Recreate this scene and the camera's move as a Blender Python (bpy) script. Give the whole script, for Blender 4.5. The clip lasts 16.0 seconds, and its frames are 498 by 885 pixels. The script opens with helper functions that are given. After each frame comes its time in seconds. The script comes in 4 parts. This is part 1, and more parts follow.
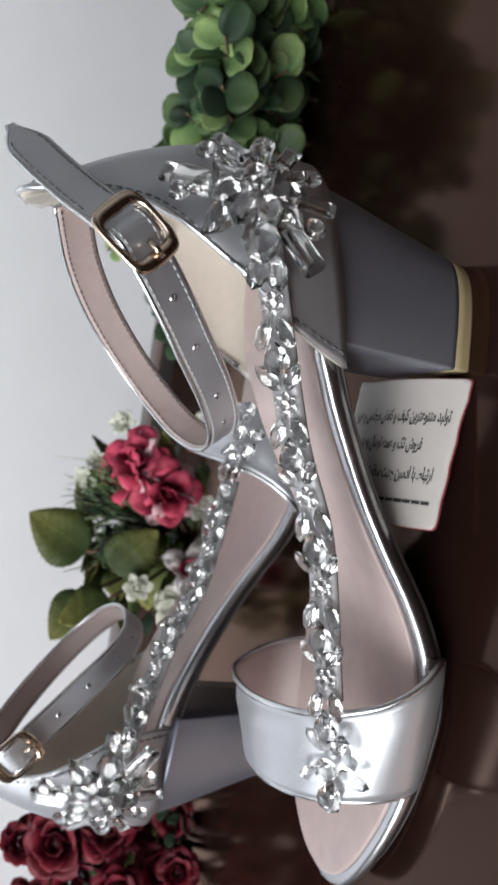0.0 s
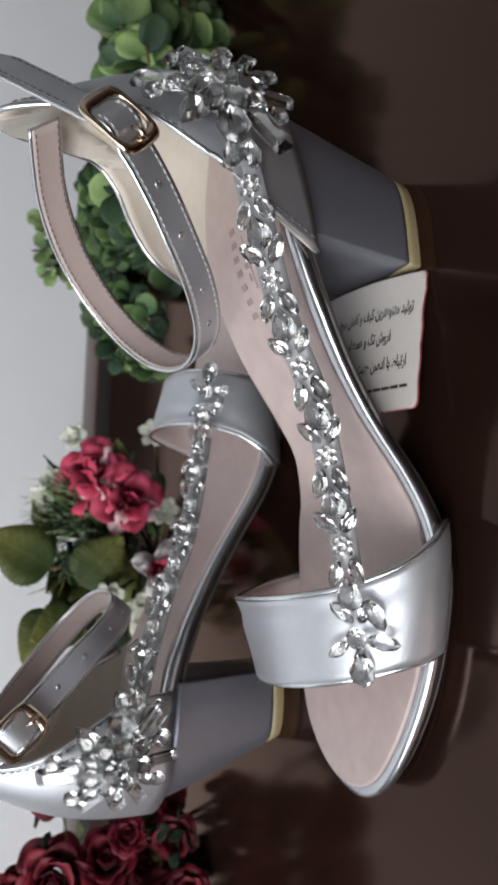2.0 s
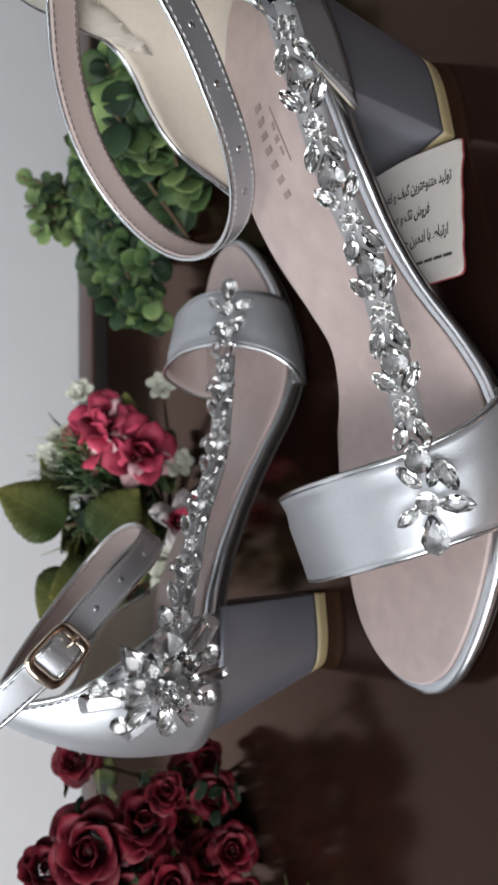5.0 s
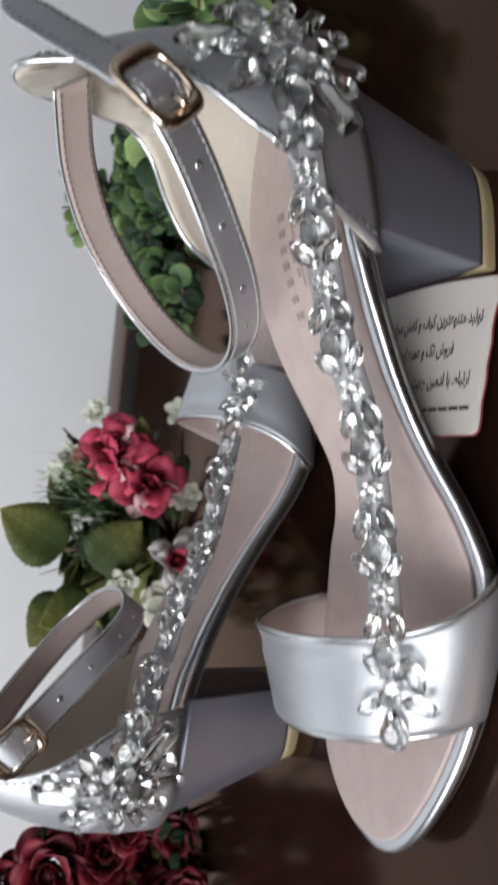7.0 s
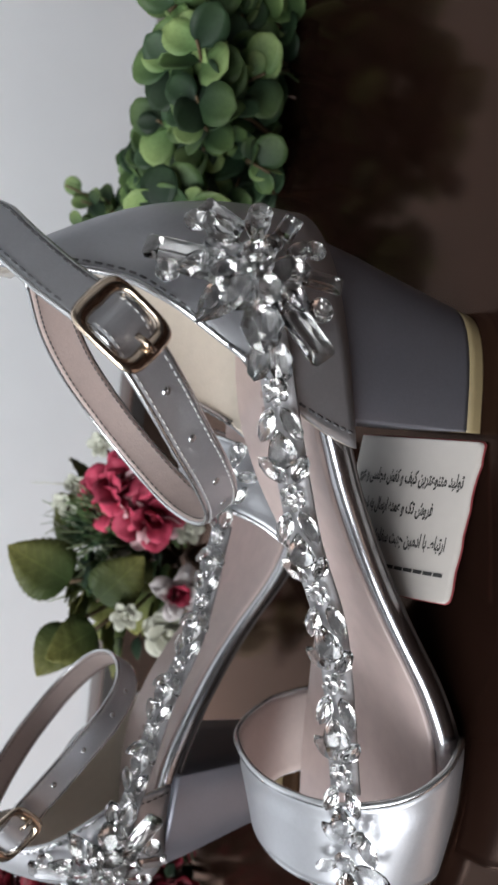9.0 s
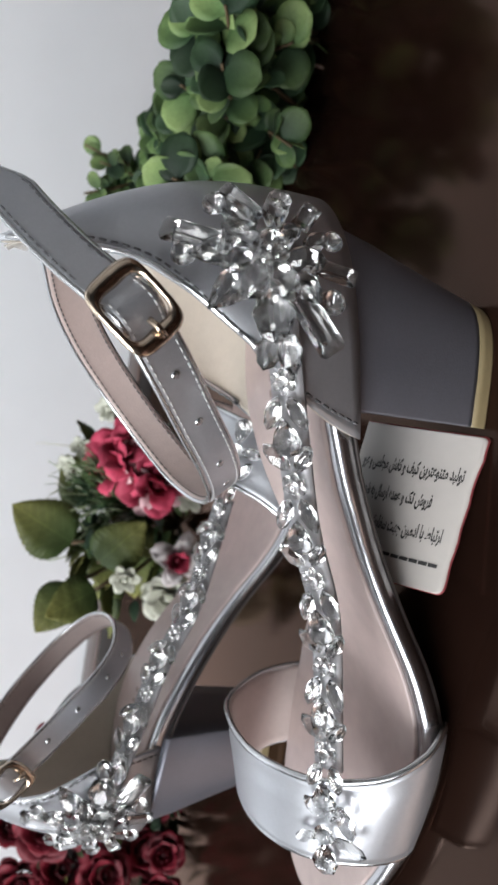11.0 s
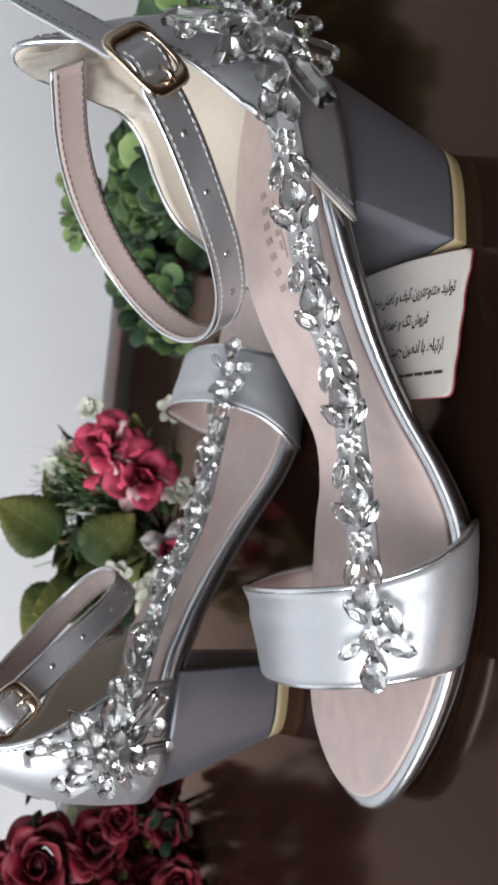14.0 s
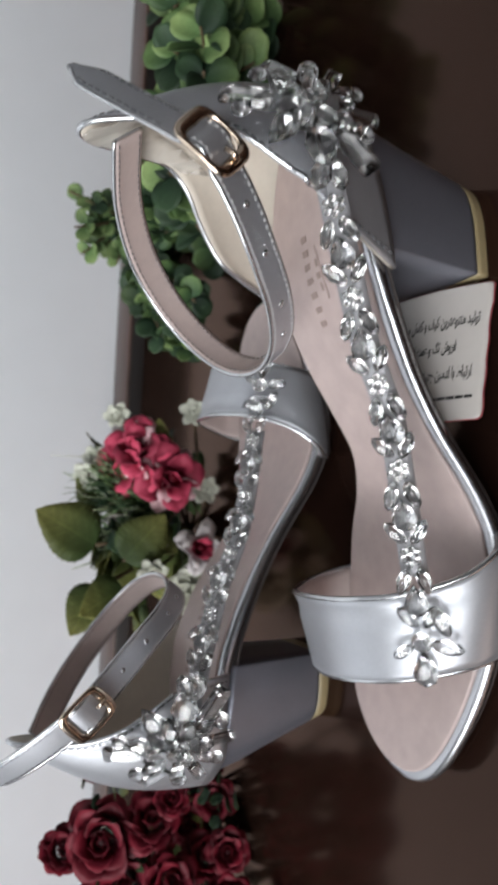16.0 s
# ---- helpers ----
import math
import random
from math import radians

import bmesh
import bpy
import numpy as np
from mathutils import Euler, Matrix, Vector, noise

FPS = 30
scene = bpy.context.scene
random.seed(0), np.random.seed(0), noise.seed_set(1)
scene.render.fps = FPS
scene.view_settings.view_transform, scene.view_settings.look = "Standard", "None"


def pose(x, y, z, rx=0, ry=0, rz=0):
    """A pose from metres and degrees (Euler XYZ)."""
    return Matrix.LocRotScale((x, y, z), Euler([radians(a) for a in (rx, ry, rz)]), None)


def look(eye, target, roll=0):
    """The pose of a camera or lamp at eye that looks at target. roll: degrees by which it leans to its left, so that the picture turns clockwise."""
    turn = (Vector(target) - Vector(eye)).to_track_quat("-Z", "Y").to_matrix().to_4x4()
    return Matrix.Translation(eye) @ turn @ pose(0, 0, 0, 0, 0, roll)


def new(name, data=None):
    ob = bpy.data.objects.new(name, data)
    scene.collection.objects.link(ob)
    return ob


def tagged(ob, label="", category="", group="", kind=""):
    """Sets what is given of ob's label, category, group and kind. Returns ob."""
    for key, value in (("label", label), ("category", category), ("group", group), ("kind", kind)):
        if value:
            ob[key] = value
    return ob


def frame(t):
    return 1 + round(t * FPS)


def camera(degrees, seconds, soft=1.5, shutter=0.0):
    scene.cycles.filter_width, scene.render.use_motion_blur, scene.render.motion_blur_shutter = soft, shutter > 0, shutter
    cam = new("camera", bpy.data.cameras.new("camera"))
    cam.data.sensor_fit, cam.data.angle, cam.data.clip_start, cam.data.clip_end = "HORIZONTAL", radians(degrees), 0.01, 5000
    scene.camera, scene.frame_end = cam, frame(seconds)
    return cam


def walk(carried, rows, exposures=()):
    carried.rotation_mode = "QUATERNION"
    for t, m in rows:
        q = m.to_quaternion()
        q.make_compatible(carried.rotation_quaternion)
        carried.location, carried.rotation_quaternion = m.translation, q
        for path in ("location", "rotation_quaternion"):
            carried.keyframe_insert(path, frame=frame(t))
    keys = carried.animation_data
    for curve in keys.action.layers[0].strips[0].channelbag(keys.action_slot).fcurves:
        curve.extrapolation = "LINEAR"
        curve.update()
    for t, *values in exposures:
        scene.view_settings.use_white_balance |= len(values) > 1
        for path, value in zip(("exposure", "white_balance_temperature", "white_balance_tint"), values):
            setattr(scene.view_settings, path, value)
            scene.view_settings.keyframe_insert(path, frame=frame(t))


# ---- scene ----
cam = camera(38.4, 16.0, soft=2.8, shutter=0.46)
cam.data.dof.use_dof, cam.data.dof.focus_distance, cam.data.dof.aperture_fstop = True, 0.212, 27.0
METRES, EYE, TILT, LEAN, TURN = 0.52, 0.1528, -72.55, 68.47, -73.70
ROWS = [
    (0.0, 0.0, 0.0, 0.0, 0.0, -0.0, 0.0),
    (0.5, -0.0101, -0.0057, -0.0322, -1.84, 1.54, 1.06),
    (1.0, -0.0248, -0.0049, -0.0669, -3.66, 4.23, 3.0),
    (1.5, -0.0421, -0.0063, -0.1016, -5.23, 6.49, 5.03),
    (2.0, -0.0593, -0.0042, -0.1296, -6.43, 7.63, 7.66),
    (2.5, -0.0774, 0.0099, -0.1587, -7.76, 7.91, 10.46),
    (3.0, -0.0893, 0.0153, -0.1831, -8.25, 8.43, 11.64),
    (3.5, -0.1067, 0.0233, -0.1995, -8.88, 8.39, 13.26),
    (4.0, -0.1231, 0.0401, -0.2095, -9.14, 8.85, 13.69),
    (6.5, -0.0742, 0.0496, -0.172, -4.79, 6.83, 4.46),
    (7.0, -0.0539, 0.0463, -0.0832, -4.68, 4.06, 3.61),
    (7.5, -0.0382, 0.0448, -0.0085, -3.03, 0.7, 3.77),
    (8.0, -0.0221, 0.0453, 0.0362, -2.75, -1.67, 2.61),
    (8.5, -0.0172, 0.0396, 0.0603, -2.62, -2.56, 2.44),
    (11.0, -0.0147, 0.0336, 0.0839, -1.59, -6.34, -1.13),
    (11.5, -0.0087, 0.0311, 0.0591, -0.49, -3.95, -0.91),
    (12.0, -0.0142, 0.0183, 0.0109, -1.26, 1.05, 0.73),
    (12.5, -0.023, 0.0172, -0.0236, -2.17, 2.7, 1.24),
    (13.0, -0.0309, 0.0182, -0.0579, -2.87, 3.93, 1.74),
    (13.5, -0.0401, 0.025, -0.0924, -3.82, 5.62, 2.84),
    (14.0, -0.0518, 0.0287, -0.1282, -5.01, 6.51, 3.86),
    (14.5, -0.072, 0.0244, -0.1555, -6.01, 7.9, 5.93),
    (15.0, -0.0986, 0.0215, -0.1709, -5.27, 7.49, 6.49),
    (15.5, -0.1112, 0.0123, -0.1465, -4.94, 6.81, 7.24),
    (16.0, -0.1024, -0.0197, -0.0882, -6.26, 3.78, 6.52),
]
EXPOSURES = [(0.0, 0.0), (1.0, -0.10), (2.5, -0.26), (4.0, -0.29), (6.5, -0.18), (8.5, -0.13), (11.0, 0.08), (12.5, 0.11), (14.0, 0.05), (15.5, -0.15), (16.0, -0.22)]
walk(cam, [(t, pose(0, 0, EYE, TILT, LEAN, TURN) @ pose(METRES * x, METRES * y, METRES * z, 90 + pitch, roll, yaw)) for t, x, y, z, yaw, pitch, roll in ROWS], EXPOSURES)

# ---- world and lights ----
world = bpy.data.worlds.new("world")
scene.world = world
world.use_nodes = True
sky = world.node_tree.nodes.new("ShaderNodeTexSky")
sky.sky_type, sky.sun_disc = "NISHITA", False
sky.sun_elevation, sky.sun_rotation = radians(35), radians(-120)
world.node_tree.nodes["Background"].inputs["Strength"].default_value = 0.12
world.node_tree.links.new(sky.outputs[0], world.node_tree.nodes["Background"].inputs["Color"])


def area(name, m, sx, sy, watts, colour):
    data = bpy.data.lights.new(name, "AREA")
    data.shape, data.size, data.size_y, data.energy, data.color = "RECTANGLE", sx, sy, watts, colour
    ob = new(name, data)
    ob.matrix_world = m
    return ob


# daylight in the window opening of the side wall
area("window_daylight", look((-1.76, -1.20, 1.52), (0.3, 0.1, 1.25)), 2.2, 1.3, 113, (0.95, 0.975, 1.0))


# ---- materials ----
def material(name, colour, rough=0.5, metal=0.0, grain=None, vary=0.08, bump=0.0, bump_scale=400.0, **more):
    """Principled surface: base colour broken up at two scales, with fine relief."""
    m = bpy.data.materials.new(name)
    m.use_nodes = True
    nt = m.node_tree
    p = nt.nodes["Principled BSDF"]
    p.inputs["Roughness"].default_value = rough
    p.inputs["Metallic"].default_value = metal
    for key, value in more.items():
        p.inputs[key.replace("_", " ")].default_value = value
    co = nt.nodes.new("ShaderNodeTexCoord")
    a, b = nt.nodes.new("ShaderNodeTexNoise"), nt.nodes.new("ShaderNodeTexNoise")
    for node, s in ((a, grain or 60.0), (b, (grain or 60.0) * 9)):
        node.inputs["Scale"].default_value = s
        node.inputs["Detail"].default_value = 4
        nt.links.new(co.outputs["Object"], node.inputs["Vector"])
    add = nt.nodes.new("ShaderNodeMath")
    add.operation = "ADD"
    nt.links.new(a.outputs["Fac"], add.inputs[0])
    nt.links.new(b.outputs["Fac"], add.inputs[1])
    ramp = nt.nodes.new("ShaderNodeMapRange")
    ramp.inputs["From Min"].default_value, ramp.inputs["From Max"].default_value = 0.6, 1.4
    ramp.inputs["To Min"].default_value, ramp.inputs["To Max"].default_value = 1 - vary, 1 + vary
    nt.links.new(add.outputs[0], ramp.inputs["Value"])
    mul = nt.nodes.new("ShaderNodeVectorMath")
    mul.operation = "SCALE"
    mul.inputs[0].default_value = colour
    nt.links.new(ramp.outputs[0], mul.inputs["Scale"])
    nt.links.new(mul.outputs[0], p.inputs["Base Color"])
    if bump:
        n = nt.nodes.new("ShaderNodeTexNoise")
        n.inputs["Scale"].default_value, n.inputs["Detail"].default_value = bump_scale, 3
        nt.links.new(co.outputs["Object"], n.inputs["Vector"])
        bn = nt.nodes.new("ShaderNodeBump")
        bn.inputs["Strength"].default_value, bn.inputs["Distance"].default_value = bump, 0.0006
        nt.links.new(n.outputs["Fac"], bn.inputs["Height"])
        nt.links.new(bn.outputs[0], p.inputs["Normal"])
    return m


def varnish(m, tint, rough, ior):
    """A brown-tinted glossy coat over a surface, stronger at grazing angles, with faint smears in its gloss."""
    nt = m.node_tree
    gloss, mix, fres = nt.nodes.new("ShaderNodeBsdfGlossy"), nt.nodes.new("ShaderNodeMixShader"), nt.nodes.new("ShaderNodeFresnel")
    gloss.inputs["Color"].default_value = (*tint, 1)
    fres.inputs["IOR"].default_value = ior
    co, noise, ramp = nt.nodes.new("ShaderNodeTexCoord"), nt.nodes.new("ShaderNodeTexNoise"), nt.nodes.new("ShaderNodeMapRange")
    noise.inputs["Scale"].default_value, noise.inputs["Detail"].default_value = 14, 5
    ramp.inputs["To Min"].default_value, ramp.inputs["To Max"].default_value = rough * 0.7, rough * 1.4
    nt.links.new(co.outputs["Object"], noise.inputs["Vector"])
    nt.links.new(noise.outputs["Fac"], ramp.inputs["Value"])
    nt.links.new(ramp.outputs[0], gloss.inputs["Roughness"])
    nt.links.new(fres.outputs[0], mix.inputs[0])
    nt.links.new(nt.nodes["Principled BSDF"].outputs[0], mix.inputs[1])
    nt.links.new(gloss.outputs[0], mix.inputs[2])
    nt.links.new(mix.outputs[0], nt.nodes["Material Output"].inputs["Surface"])


def leaf_material(name, base, tip, length, veins=0.0):
    """A leaf that runs from its base colour to its tip colour along x, each leaf of its own tone, with paler veins."""
    m = material(name, base, 0.55, 0.0, 60, 0.25, 0.15, 500, Specular_IOR_Level=0.25)
    nt = m.node_tree
    p = nt.nodes["Principled BSDF"]
    grain = p.inputs["Base Color"].links[0].from_node.inputs["Scale"].links[0].from_socket
    co, xyz = nt.nodes.new("ShaderNodeTexCoord"), nt.nodes.new("ShaderNodeSeparateXYZ")
    nt.links.new(co.outputs["Object"], xyz.inputs[0])

    def math_node(op, a, b):
        n = nt.nodes.new("ShaderNodeMath")
        n.operation = op
        for k, v in enumerate((a, b)):
            if isinstance(v, (int, float)):
                n.inputs[k].default_value = v
            else:
                nt.links.new(v, n.inputs[k])
        return n.outputs[0]
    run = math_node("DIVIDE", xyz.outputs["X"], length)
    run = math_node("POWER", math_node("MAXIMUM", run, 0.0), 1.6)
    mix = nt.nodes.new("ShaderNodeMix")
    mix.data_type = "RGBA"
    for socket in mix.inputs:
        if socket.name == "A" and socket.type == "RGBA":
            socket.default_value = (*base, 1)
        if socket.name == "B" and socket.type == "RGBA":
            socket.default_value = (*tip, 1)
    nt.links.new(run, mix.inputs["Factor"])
    info = nt.nodes.new("ShaderNodeObjectInfo")
    tone = math_node("ADD", math_node("MULTIPLY", info.outputs["Random"], 0.8), 0.6)
    tone = math_node("MULTIPLY", tone, grain)
    if veins:
        side = math_node("ABSOLUTE", xyz.outputs["Y"], 0.0)
        wave = math_node("ABSOLUTE", math_node("SINE", math_node("MULTIPLY", math_node("SUBTRACT", xyz.outputs["X"], math_node("MULTIPLY", side, 0.9)), 520.0), 0.0), 0.0)
        line = math_node("LESS_THAN", wave, 0.16)
        rib = math_node("LESS_THAN", side, 0.0006)
        tone = math_node("MULTIPLY", tone, math_node("ADD", 1.0, math_node("MULTIPLY", math_node("MAXIMUM", line, rib), veins)))
    scale = nt.nodes.new("ShaderNodeVectorMath")
    scale.operation = "SCALE"
    colour = [o for o in mix.outputs if o.type == "RGBA"][0]
    nt.links.new(colour, scale.inputs[0])
    nt.links.new(tone, scale.inputs["Scale"])
    nt.links.new(scale.outputs[0], p.inputs["Base Color"])
    return m


SILVER = material("silver_leather", (0.45, 0.463, 0.492), 0.40, 0.74, 90, 0.05, 0.10, 1700)
# darker copy of the silver leather: the heel's shade is in its colour
SHADED_SATIN = material("shaded_satin_silver_leather", (0.200, 0.208, 0.246), 0.42, 0.70, 90, 0.05, 0.10, 1400)
EDGE = material("bright_silver_edge", (0.56, 0.57, 0.585), 0.25, 0.95, 90, 0.04)
SOLE_EDGE = material("polished_silver_sole_edge", (0.46, 0.465, 0.485), 0.27, 0.97, 90, 0.05, 0.05, 1400)
OUTSOLE = material("dark_outsole_rubber", (0.05, 0.042, 0.04), 0.6, 0.0, 60, 0.15)
INSOLE = material("pink_beige_insole", (0.385, 0.308, 0.290), 0.34, 0.0, 16, 0.13, 0.05, 1500)
LINING = material("cream_lining", (0.55, 0.50, 0.43), 0.5, 0.0, 40, 0.06, 0.15, 1200)
PINK_LINING = material("pink_lining", (0.45, 0.37, 0.348), 0.5, 0.0, 40, 0.06, 0.15, 1200)
TIP = material("beige_heel_tip", (0.23, 0.185, 0.10), 0.5, 0.0, 60, 0.08)
THREAD = material("pale_thread", (0.50, 0.50, 0.50), 0.6)
DARK_THREAD = material("grey_thread", (0.09, 0.09, 0.095), 0.7)
BUCKLE = material("pale_gold_metal", (0.66, 0.54, 0.43), 0.17, 1.0, 60, 0.03)
FOIL = material("crystal_pavilion", (0.74, 0.74, 0.735), 0.02, 0.28, 60, 0.0, Transmission_Weight=1.0, IOR=1.58)
STRAP_GREY = material("matte_grey_leather", (0.27, 0.27, 0.28), 0.5, 0.35, 90, 0.06, 0.12, 1400)
FILM = material("clear_plastic_film", (0.72, 0.69, 0.63), 0.30, 0.0, 60, 0.05, 0.5, 500, Alpha=0.42)
CRYSTAL = material("cut_crystal", (0.84, 0.84, 0.835), 0.0, 0.0, 60, 0.0, Transmission_Weight=1.0, IOR=1.58)
TABLE = material("dark_polished_wood", (0.0125, 0.0058, 0.0041), 0.5, 0.0, 4, 0.30, 0.0, Specular_IOR_Level=0.0)
varnish(TABLE, (0.86, 0.60, 0.485), 0.13, 1.375)
RAIL = material("black_rail_wood", (0.007, 0.0045, 0.004), 0.5, 0.0, 12, 0.3)
TABLE_EDGE = material("dark_wood_edge", (0.06, 0.03, 0.022), 0.3, 0.0, 12, 0.3)
WALL = material("white_wall_paint", (0.88, 0.90, 0.93), 0.7, 0.0, 3, 0.02, 0.1, 150)
CEIL = material("ceiling_paint", (0.82, 0.82, 0.82), 0.8, 0.0, 3, 0.02)
# paints of unseen walls, toned to dim or brighten what the leather reflects
ROOM = material("unseen_room_dark_paint", (0.11, 0.108, 0.112), 0.8, 0.0, 3, 0.05)
PALE = material("unseen_room_pale_paint", (0.50, 0.49, 0.48), 0.8, 0.0, 3, 0.05)
FLOOR = material("brown_floor", (0.08, 0.055, 0.045), 0.4, 0.0, 6, 0.2)
PAPER = material("white_card_paper", (0.44, 0.415, 0.39), 0.5, 0.0, 30, 0.03)
CARD_RED = material("dark_red_card", (0.20, 0.03, 0.035), 0.5, 0.0, 30, 0.1)
INK = material("black_ink", (0.02, 0.02, 0.02), 0.6)
PRINT = material("grey_brown_print", (0.25, 0.19, 0.17), 0.5)
# dark red; near-black bases put the shade between petals into the colour
PETAL_RED = leaf_material("shaded_red_petal", (0.026, 0.0010, 0.004), (0.125, 0.005, 0.014), 0.018)
PETAL_ROSE = leaf_material("crimson_petal", (0.19, 0.010, 0.028), (0.47, 0.055, 0.105), 0.017)
PETAL_PALE = material("pale_pink_petal", (0.74, 0.47, 0.50), 0.55, 0.0, 50, 0.2)
PETAL_BLUSH = material("blush_white_petal", (0.74, 0.69, 0.69), 0.55, 0.0, 50, 0.15)
FEATHER = material("pale_green_filler", (0.22, 0.27, 0.15), 0.6, 0.0, 60, 0.3)
PETAL_WHITE = material("cream_petal", (0.55, 0.56, 0.47), 0.55, 0.0, 50, 0.15)
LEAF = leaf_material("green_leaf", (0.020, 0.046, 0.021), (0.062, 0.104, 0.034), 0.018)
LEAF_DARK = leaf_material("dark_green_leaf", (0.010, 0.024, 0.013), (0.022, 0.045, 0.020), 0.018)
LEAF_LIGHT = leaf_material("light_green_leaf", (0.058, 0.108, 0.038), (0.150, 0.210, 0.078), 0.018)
# olive leaf; the light it catches is painted in as a bright yellow tip
LEAF_BROAD = leaf_material("broad_olive_leaf_lit_tip", (0.036, 0.062, 0.018), (0.175, 0.170, 0.048), 0.045, 0.35)
STEM = material("brown_stem", (0.09, 0.06, 0.03), 0.7, 0.0, 60, 0.3)


# ---- mesh helpers ----
def part(name, bm, mat, parent=None, label="", smooth=True, mats=None):
    me = bpy.data.meshes.new(name)
    bm.to_mesh(me)
    bm.free()
    for m in (mats or [mat]):
        me.materials.append(m)
    if smooth:
        me.polygons.foreach_set("use_smooth", [True] * len(me.polygons))
    ob = new(name, me)
    if parent:
        ob.parent = parent
    if label:
        tagged(ob, label)
    return ob


def catmull(points, n):
    """n points, evenly spread by index, on a smooth curve through the given ones."""
    p = [Vector(q) for q in points]
    p = [p[0] * 2 - p[1]] + p + [p[-1] * 2 - p[-2]]
    out = []
    for k in range(n):
        s = k / (n - 1) * (len(p) - 3)
        i = min(int(s), len(p) - 4)
        f = s - i
        a, b, c, d = p[i:i + 4]
        out.append(0.5 * (2 * b + (c - a) * f + (2 * a - 5 * b + 4 * c - d) * f * f + (3 * b - a - 3 * c + d) * f ** 3))
    return out


def lerp(x, xs, ys):
    return float(np.interp(x, xs, ys))


def grid(rows, wrap=False, caps=False, weld=False):
    """A sheet through rows of points; wrap closes each row on itself, caps fills the two ends."""
    bm = bmesh.new()
    v = [[bm.verts.new(q) for q in r] for r in rows]
    n = len(rows[0])
    for a, b in zip(v, v[1:]):
        for i in range(n if wrap else n - 1):
            j = (i + 1) % n
            bm.faces.new((a[i], a[j], b[j], b[i]))
    if caps:
        bm.faces.new(v[0][::-1])
        bm.faces.new(v[-1])
    if weld:
        bmesh.ops.remove_doubles(bm, verts=bm.verts, dist=0.00005)
    bmesh.ops.recalc_face_normals(bm, faces=bm.faces)
    return bm


def thick(rows, offset):
    """A closed shell: the sheet, its copy moved by offset(i, j) (a vector each), and the rim between them."""
    bm = bmesh.new()
    n, m = len(rows), len(rows[0])
    a = [[bm.verts.new(q) for q in r] for r in rows]
    b = [[bm.verts.new(Vector(rows[i][j]) + offset(i, j)) for j in range(m)] for i in range(n)]
    for i in range(n - 1):
        for j in range(m - 1):
            bm.faces.new((a[i][j], a[i][j + 1], a[i + 1][j + 1], a[i + 1][j]))
            bm.faces.new((b[i][j], b[i + 1][j], b[i + 1][j + 1], b[i][j + 1]))
    for i in range(n - 1):
        for j in (0, m - 1):
            q = (a[i][j], a[i + 1][j], b[i + 1][j], b[i][j])
            bm.faces.new(q if j == 0 else q[::-1])
    for j in range(m - 1):
        for i in (0, n - 1):
            q = (a[i][j], b[i][j], b[i][j + 1], a[i][j + 1])
            bm.faces.new(q if i == 0 else q[::-1])
    bmesh.ops.recalc_face_normals(bm, faces=bm.faces)
    return bm


def normals(rows):
    """Unit normals of a sheet of points."""
    a = [[Vector(q) for q in r] for r in rows]
    out = []
    for i in range(len(a)):
        line = []
        for j in range(len(a[0])):
            du = a[min(i + 1, len(a) - 1)][j] - a[max(i - 1, 0)][j]
            dv = a[i][min(j + 1, len(a[0]) - 1)] - a[i][max(j - 1, 0)]
            line.append(du.cross(dv).normalized())
        out.append(line)
    return out


def box(x0, x1, y0, y1, z0, z1, bevel=0.0, seg=2):
    bm = bmesh.new()
    bmesh.ops.create_cube(bm, size=1, matrix=Matrix.LocRotScale(((x0 + x1) / 2, (y0 + y1) / 2, (z0 + z1) / 2), None, (x1 - x0, y1 - y0, z1 - z0)))
    if bevel:
        bmesh.ops.bevel(bm, geom=bm.edges[:], offset=bevel, segments=seg, affect="EDGES", profile=0.5)
    return bm


def tube(points, radius, sides=8, ends=True):
    """A round rod along points; radius is a number or a function of 0..1."""
    p = [Vector(q) for q in points]
    rows, up = [], Vector((0.31, 0.17, 0.93))
    for i, q in enumerate(p):
        d = (p[min(i + 1, len(p) - 1)] - p[max(i - 1, 0)]).normalized()
        side = d.cross(up).normalized()
        other = side.cross(d)
        up = other
        r = radius(i / (len(p) - 1)) if callable(radius) else radius
        rows.append([q + (side * math.cos(t) + other * math.sin(t)) * r for t in [2 * math.pi * k / sides for k in range(sides)]])
    return grid(rows, wrap=True, caps=ends)


def join(parts):
    """One bmesh out of several."""
    out = bmesh.new()
    for b in parts:
        me = bpy.data.meshes.new("tmp")
        b.to_mesh(me)
        b.free()
        out.from_mesh(me)
        bpy.data.meshes.remove(me)
    return out


# ---- setting ----
BACK = pose(0.12, 0.692, 0, 0, 0, -9.5)      # table's far edge, along its own x


def placed(ob, m):
    ob.matrix_world = m
    return ob


placed(tagged(part("wall_north", box(-2.2, 2.6, -0.032, 0.14, -0.78, 2.3), WALL), "plain white painted wall behind the table", "wall", kind="structure"), BACK)
# south, east and west walls are out of view, added to shape the light
tagged(part("wall_south", box(-1.9, 2.6, -3.1, -2.98, -0.78, 2.3), ROOM), "unseen dark wall added to keep reflections dim", "wall", kind="structure")
tagged(part("wall_east", box(2.5, 2.6, -3.0, 0.2, -0.78, 2.3), PALE), "unseen pale grey wall added to brighten reflections", "wall", kind="structure")
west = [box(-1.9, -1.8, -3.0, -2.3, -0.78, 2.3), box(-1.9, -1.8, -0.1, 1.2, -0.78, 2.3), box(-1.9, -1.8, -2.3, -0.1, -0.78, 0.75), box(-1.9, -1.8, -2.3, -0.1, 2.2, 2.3)]
